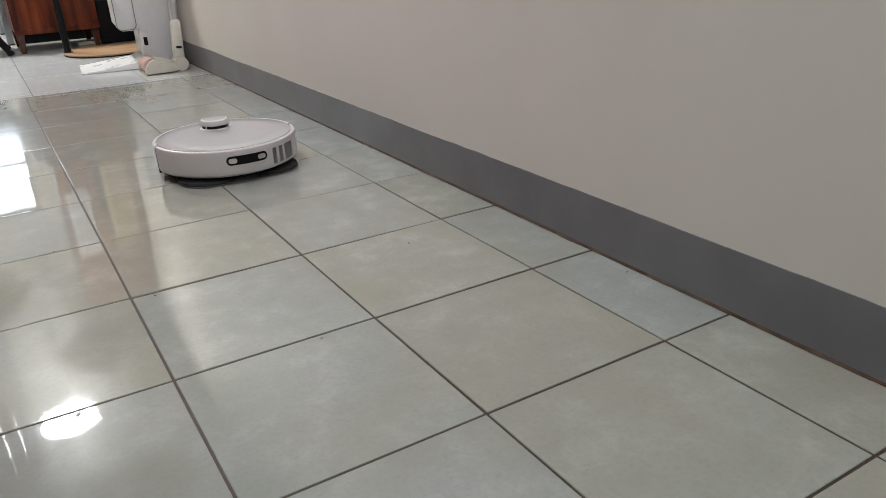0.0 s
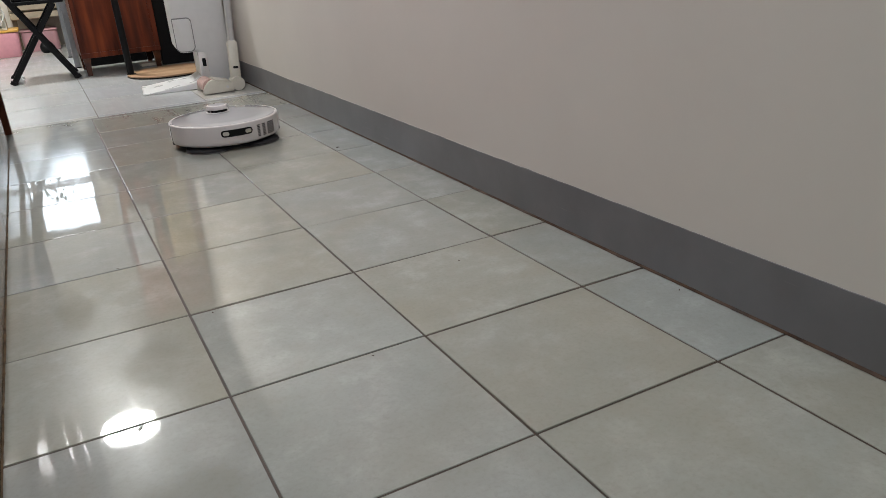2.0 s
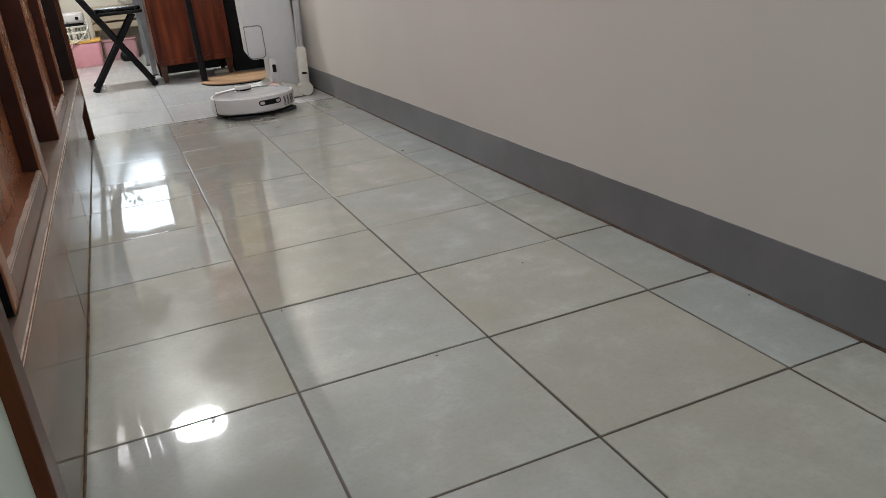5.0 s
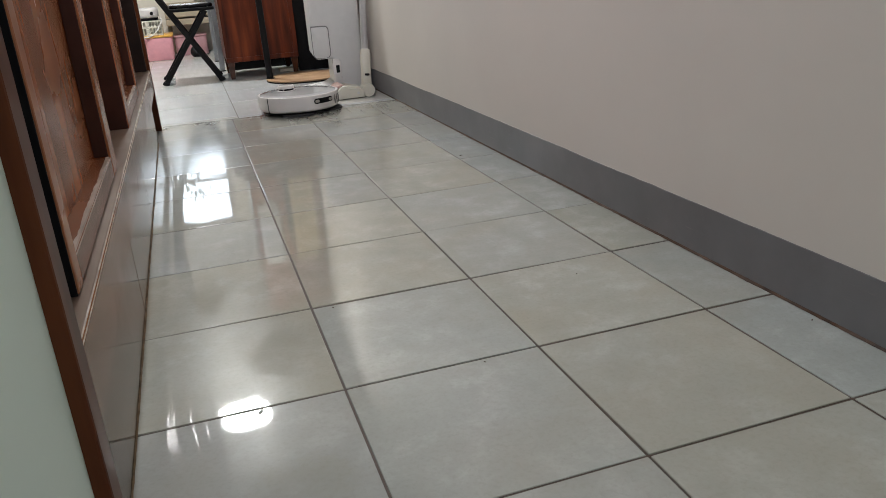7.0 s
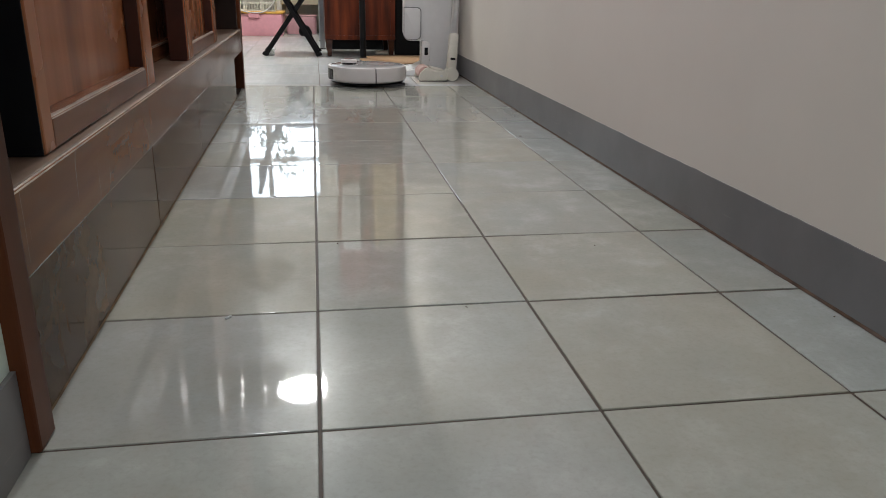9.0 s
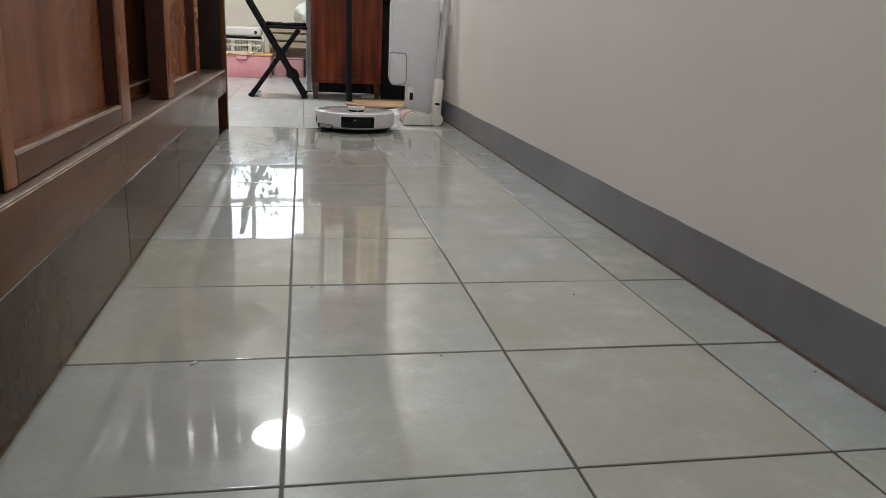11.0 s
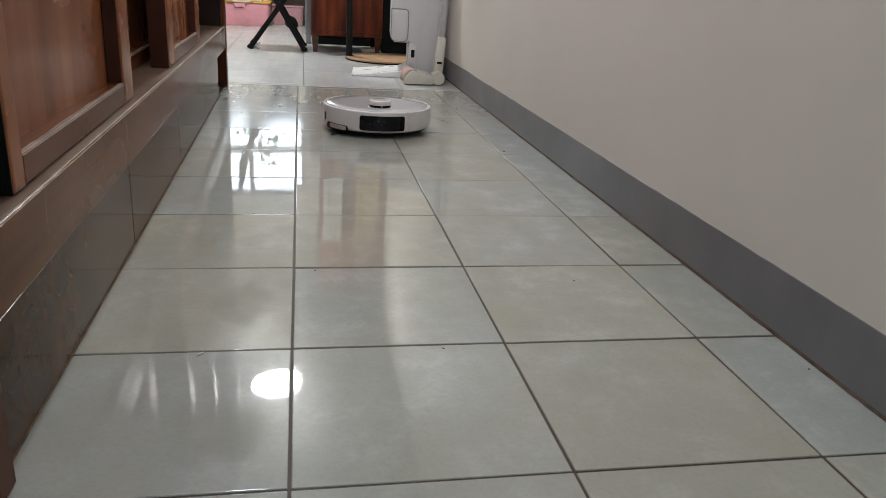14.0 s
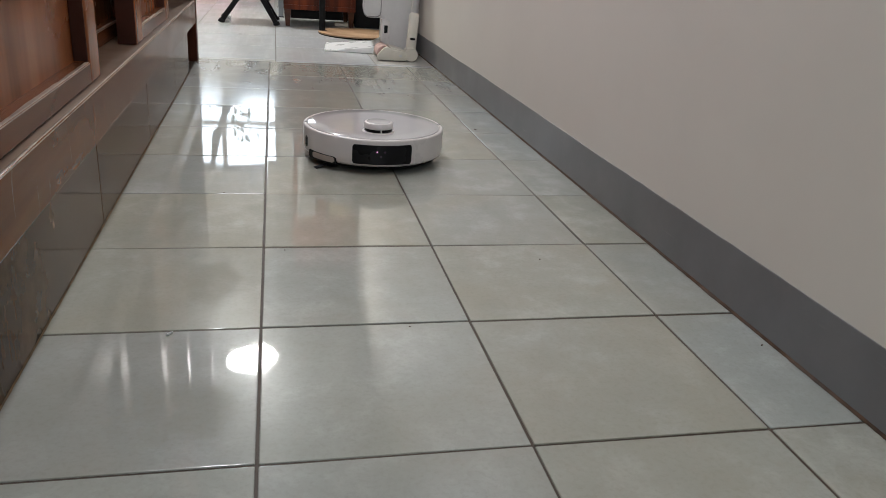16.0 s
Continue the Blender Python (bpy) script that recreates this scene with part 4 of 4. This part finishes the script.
part("basket_side", boxed(W - 0.006, W, 0.0065, D, 0, H, bevel=0.001), "basket", basket)
part("basket_back", boxed(0.0065, W - 0.0065, D - 0.006, D, 0, H, bevel=0.001), "basket", basket)
part("basket_floor", boxed(0.0065, W - 0.0065, 0.0065, D - 0.0065, 0, 0.006, bevel=0.001), "basket", basket)

maker = thing("white_appliance", (-0.50, 5.87, 0.312), "low white rounded appliance on the ivory basket", "appliance")
part("shell", prism(rounded(-0.18, 0.19, -0.12, 0.12, 0.05, 5), 0.018, 0.098, "z", 0.022, 4), "white", maker, smooth=True)
part("foot_plate", prism(rounded(-0.17, 0.18, -0.11, 0.11, 0.05, 5), 0.0005, 0.018, "z", 0.003, 1), "black_matt", maker)
part("knob", rod((0.14, -0.125, 0.055), (0.14, -0.115, 0.055), 0.013, seg=20), "black", maker)
part("mains_cable", tube([(0.19, -0.05, 0.03), (0.20, -0.14, -0.02), (0.12, -0.16, -0.11), (0.02, -0.165, -0.125), (-0.08, -0.165, -0.11)], 0.005), "cable", maker, "white mains cable", smooth=True)

boards = thing("beige_shelf", (-0.27, 6.08, 0), "beige board shelf standing at the far wall", "shelf")
for z in (0.245, 0.31, 0.375):
    part("shelf_board", boxed(0.0, 0.40, 0.0, 0.28, z, z + 0.05, bevel=0.003), "beige", boards)
for x in (0.002, 0.36):
    part("shelf_leg", boxed(x, x + 0.035, 0.24, 0.275, 0, 0.245, bevel=0.002), "beige", boards)
bag = thing("plastic_bag", (0.08, 6.12, 0.4255), "crumpled clear white plastic bag on the shelf", "bag")
bm = bmesh.new()
bmesh.ops.create_icosphere(bm, subdivisions=4, radius=0.12)
for v in bm.verts:
    v.co *= 1 + 0.30 * noise.noise(v.co * 11) + 0.10 * noise.noise(v.co * 34)
    v.co.z = max(0.0, v.co.z + 0.09)
part("bag_body", bm, "bag", bag, smooth=True)
dark_bag = thing("dark_pouch", (-0.06, 5.80, 0), "small dark pouch on the floor by the mauve box", "bag")
bm = bmesh.new()
bmesh.ops.create_icosphere(bm, subdivisions=3, radius=0.055)
for v in bm.verts:
    v.co *= 1 + 0.3 * noise.noise(v.co * 20)
    v.co.z = max(0.0, v.co.z + 0.035)
part("pouch_body", bm, "black_matt", dark_bag, smooth=True)

desk = thing("steel_frame", (0.05, 4.42, 0), "grey steel table frame behind the cabinet", "table")
part("leg", boxed(0, 0.032, 0, 0.032, 0.006, 0.70, bevel=0.002), "steel_leg", desk)
part("leg", boxed(0, 0.032, 0.75, 0.782, 0.006, 0.70, bevel=0.002), "steel_leg", desk)
part("foot", boxed(-0.004, 0.036, -0.004, 0.036, 0, 0.006, bevel=0.001), "black_matt", desk)
part("foot", boxed(-0.004, 0.036, 0.746, 0.786, 0, 0.006, bevel=0.001), "black_matt", desk)
part("table_top", boxed(-0.02, 0.66, -0.02, 0.80, 0.7005, 0.725, bevel=0.003), "cab_edge", desk)
part("side_rail", boxed(0.004, 0.028, 0.0325, 0.7495, 0.64, 0.68, bevel=0.002), "steel_leg", desk)

# ---------- wardrobe deep in the far room ----------
wardrobe = thing("wardrobe", (0.16, 5.30, 0), "tall brown wooden wardrobe behind the cabinet", "wardrobe")
part("carcass", boxed(0, 0.56, 0.022, 0.55, 0.06, 2.2, bevel=0.004), "cab_edge", wardrobe)
part("plinth", boxed(0.01, 0.55, 0.03, 0.54, 0, 0.0595, bevel=0.002), "black_matt", wardrobe)
for x in (0.004, 0.283):
    d = part("wardrobe_door", boxed(x, x + 0.273, 0.0, 0.0215, 0.075, 2.19, bevel=0.004, seg=2), "cab_wood", wardrobe)
    part("knob", rod((x + (0.25 if x < 0.1 else 0.023), -0.018, 1.05), (x + (0.25 if x < 0.1 else 0.023), 0.001, 1.05), 0.012, seg=16), "steel", d)
for name, x, w, z0, colour, label in (("towel", 0.03, 0.16, 1.18, "towel_white", "white towel hung on the wardrobe door"), ("shirt", 0.30, 0.20, 1.02, "towel_ochre", "ochre cloth hung on the wardrobe door")):
    cloth = thing(name, (0.16 + x, 5.284, 0), label, "cloth")
    bm = bmesh.new()
    prev = None
    for i in range(25):
        u = i / 24
        off = -0.012 + 0.008 * math.sin(u * 19) + 0.004 * math.sin(u * 43)
        cur = [bm.verts.new((w * u, off + 0.004 * k, z)) for k, z in ((0, z0 + 0.012 * math.sin(u * 7)), (0, 1.74), (1, 1.74), (1, z0 + 0.012 * math.sin(u * 7)))]
        if prev:
            for k in range(4):
                bm.faces.new((prev[k], cur[k], cur[(k + 1) % 4], prev[(k + 1) % 4]))
        prev = cur
    bmesh.ops.recalc_face_normals(bm, faces=bm.faces)
    part("cloth_sheet", bm, colour, cloth, smooth=True)
    part("hook", rod((w / 2, -0.01, 1.742), (w / 2, 0.0155, 1.75), 0.006, seg=10), "steel", cloth)

# ---------- crumbs on the floor ----------
crumb_rng = random.Random(11)
for x, y, s, colour, label in ((0.485, 0.226, 0.0018, "joint", "tiny dark crumb on a floor tile"), (0.208, -0.012, 0.0013, "joint", "tiny dark crumb on a floor tile"), (-0.085, 0.606, 0.0015, "joint", "tiny dark crumb on a floor tile"), (0.036, 0.284, 0.0014, "joint", "tiny dark crumb on a floor tile"), (0.619, 1.237, 0.0028, "joint", "brown dry leaf scrap beside a tile joint"), (-0.119, -0.010, 0.0042, "debris", "pale chip lying on a tile joint"), (0.717, -0.106, 0.0016, "joint", "tiny dark crumb beside the skirting")):
    crumb = thing("crumb", (x, y, 0, 0, 0, crumb_rng.uniform(0, 180)), label, "crumb", "crumbs on the floor")
    bm = bmesh.new()
    bmesh.ops.create_icosphere(bm, subdivisions=1, radius=1)
    for v in bm.verts:
        k = crumb_rng.uniform(0.75, 1.2)
        v.co = Vector((v.co.x * s * 1.9 * k, v.co.y * s * (0.8 if colour == "joint" else 0.35) * k, max(0.0, (v.co.z + 0.6) * s * 0.5)))
    part("crumb_body", bm, colour, crumb)

# ---------- floor tiles ----------
GAP = 0.0032
rng = random.Random(7)
meshes = {}


def lay(x0, x1, y0, y1, material, gap=GAP, tilt=0.10, short=0.0):
    y1 -= short  # a tile cut short leaves a wider joint behind it
    key = (round(x1 - x0, 4), round(y1 - y0, 4), material)
    if key not in meshes:
        meshes[key] = slab_mesh("tile", x1 - x0 - gap, y1 - y0 - 1.1 * gap, material)
    ob = new("tile", meshes[key])
    ob.parent = floor
    ob.matrix_basis = pose((x0 + x1) / 2, (y0 + y1) / 2, rng.uniform(-0.0003, 0.0), max(-0.17, min(0.17, rng.gauss(0, tilt))), max(-0.17, min(0.17, rng.gauss(0, tilt))), rng.gauss(0, 0.05))


cols = [WEST - 0.014, 0.0, T, 2 * T, EAST + 0.002]
rows = [SOUTH] + [k * T for k in range(-11, 9)] + [THRESH - 0.002]
for y0, y1 in zip(rows, rows[1:]):
    for x0, x1 in zip(cols, cols[1:]):
        wide = {(1, 0): 0.0022, (2, 2): 0.0022, (3, -1): 0.0018, (3, 0): 0.0012, (2, -1): 0.001, (1, 3): 0.001}.get((cols.index(x0), round(y0 / T)), 0.0)
        lay(x0, x1, y0, y1, "tile" if y0 < 1.45 else "tile_damp", GAP, 0.10 if y0 < 0.5 else 0.24, wide)
F = 0.44
fx = [-2.2] + [0.027 + F * k for k in range(-5, 2)] + [EAST + 0.002]
fy = [THRESH + 0.004, 2.50] + [2.50 + F * k for k in range(1, 9)] + [NORTH]
for y0, y1 in zip(fy, fy[1:]):
    for x0, x1 in zip(fx, fx[1:]):
        if x1 - x0 > 0.02:
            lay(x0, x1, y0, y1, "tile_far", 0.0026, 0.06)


# ---------- movement ----------
def motions():
    rows = [  # seconds, x, y, heading
        (0, 0.3660, 0.965, 90), (0.5, 0.3650, 1.12, 90), (1, 0.3640, 1.28, 90), (1.5, 0.3630, 1.44, 90), (2, 0.3630, 1.6, 90),
        (2.5, 0.3635, 1.76, 90), (3, 0.3650, 1.92, 90), (3.5, 0.3670, 2.08, 90), (4, 0.3690, 2.23, 91), (4.6, 0.3670, 2.38, 97),
        (5.4, 0.3540, 2.4, 113.5), (6.3, 0.3270, 2.415, 122.5), (7, 0.2950, 2.445, 120), (7.5, 0.2700, 2.465, 120.5), (8, 0.2490, 2.5, 123.5),
        (8.5, 0.2420, 2.52, 139.5), (9, 0.2420, 2.527, 184), (9.5, 0.2415, 2.527, 231), (9.7, 0.2425, 2.527, 242), (10.2, 0.2450, 2.52, 263),
        (10.8, 0.2480, 2.47, 271), (11.4, 0.2515, 2.35, 270.5), (12, 0.2540, 2.175, 270.5), (12.5, 0.2550, 2.02, 270.5), (13, 0.2560, 1.862, 270.5),
        (13.5, 0.2570, 1.7, 270.5), (14, 0.2590, 1.54, 270.5), (14.5, 0.2600, 1.385, 270.5), (15, 0.2620, 1.225, 270.5), (15.5, 0.2640, 1.07, 270.5),
        (16, 0.2650, 0.915, 270.5),
    ]
    walk(robot, [(t, pose(x, y, 0, 0, 0, a)) for t, x, y, a in rows])


motions()
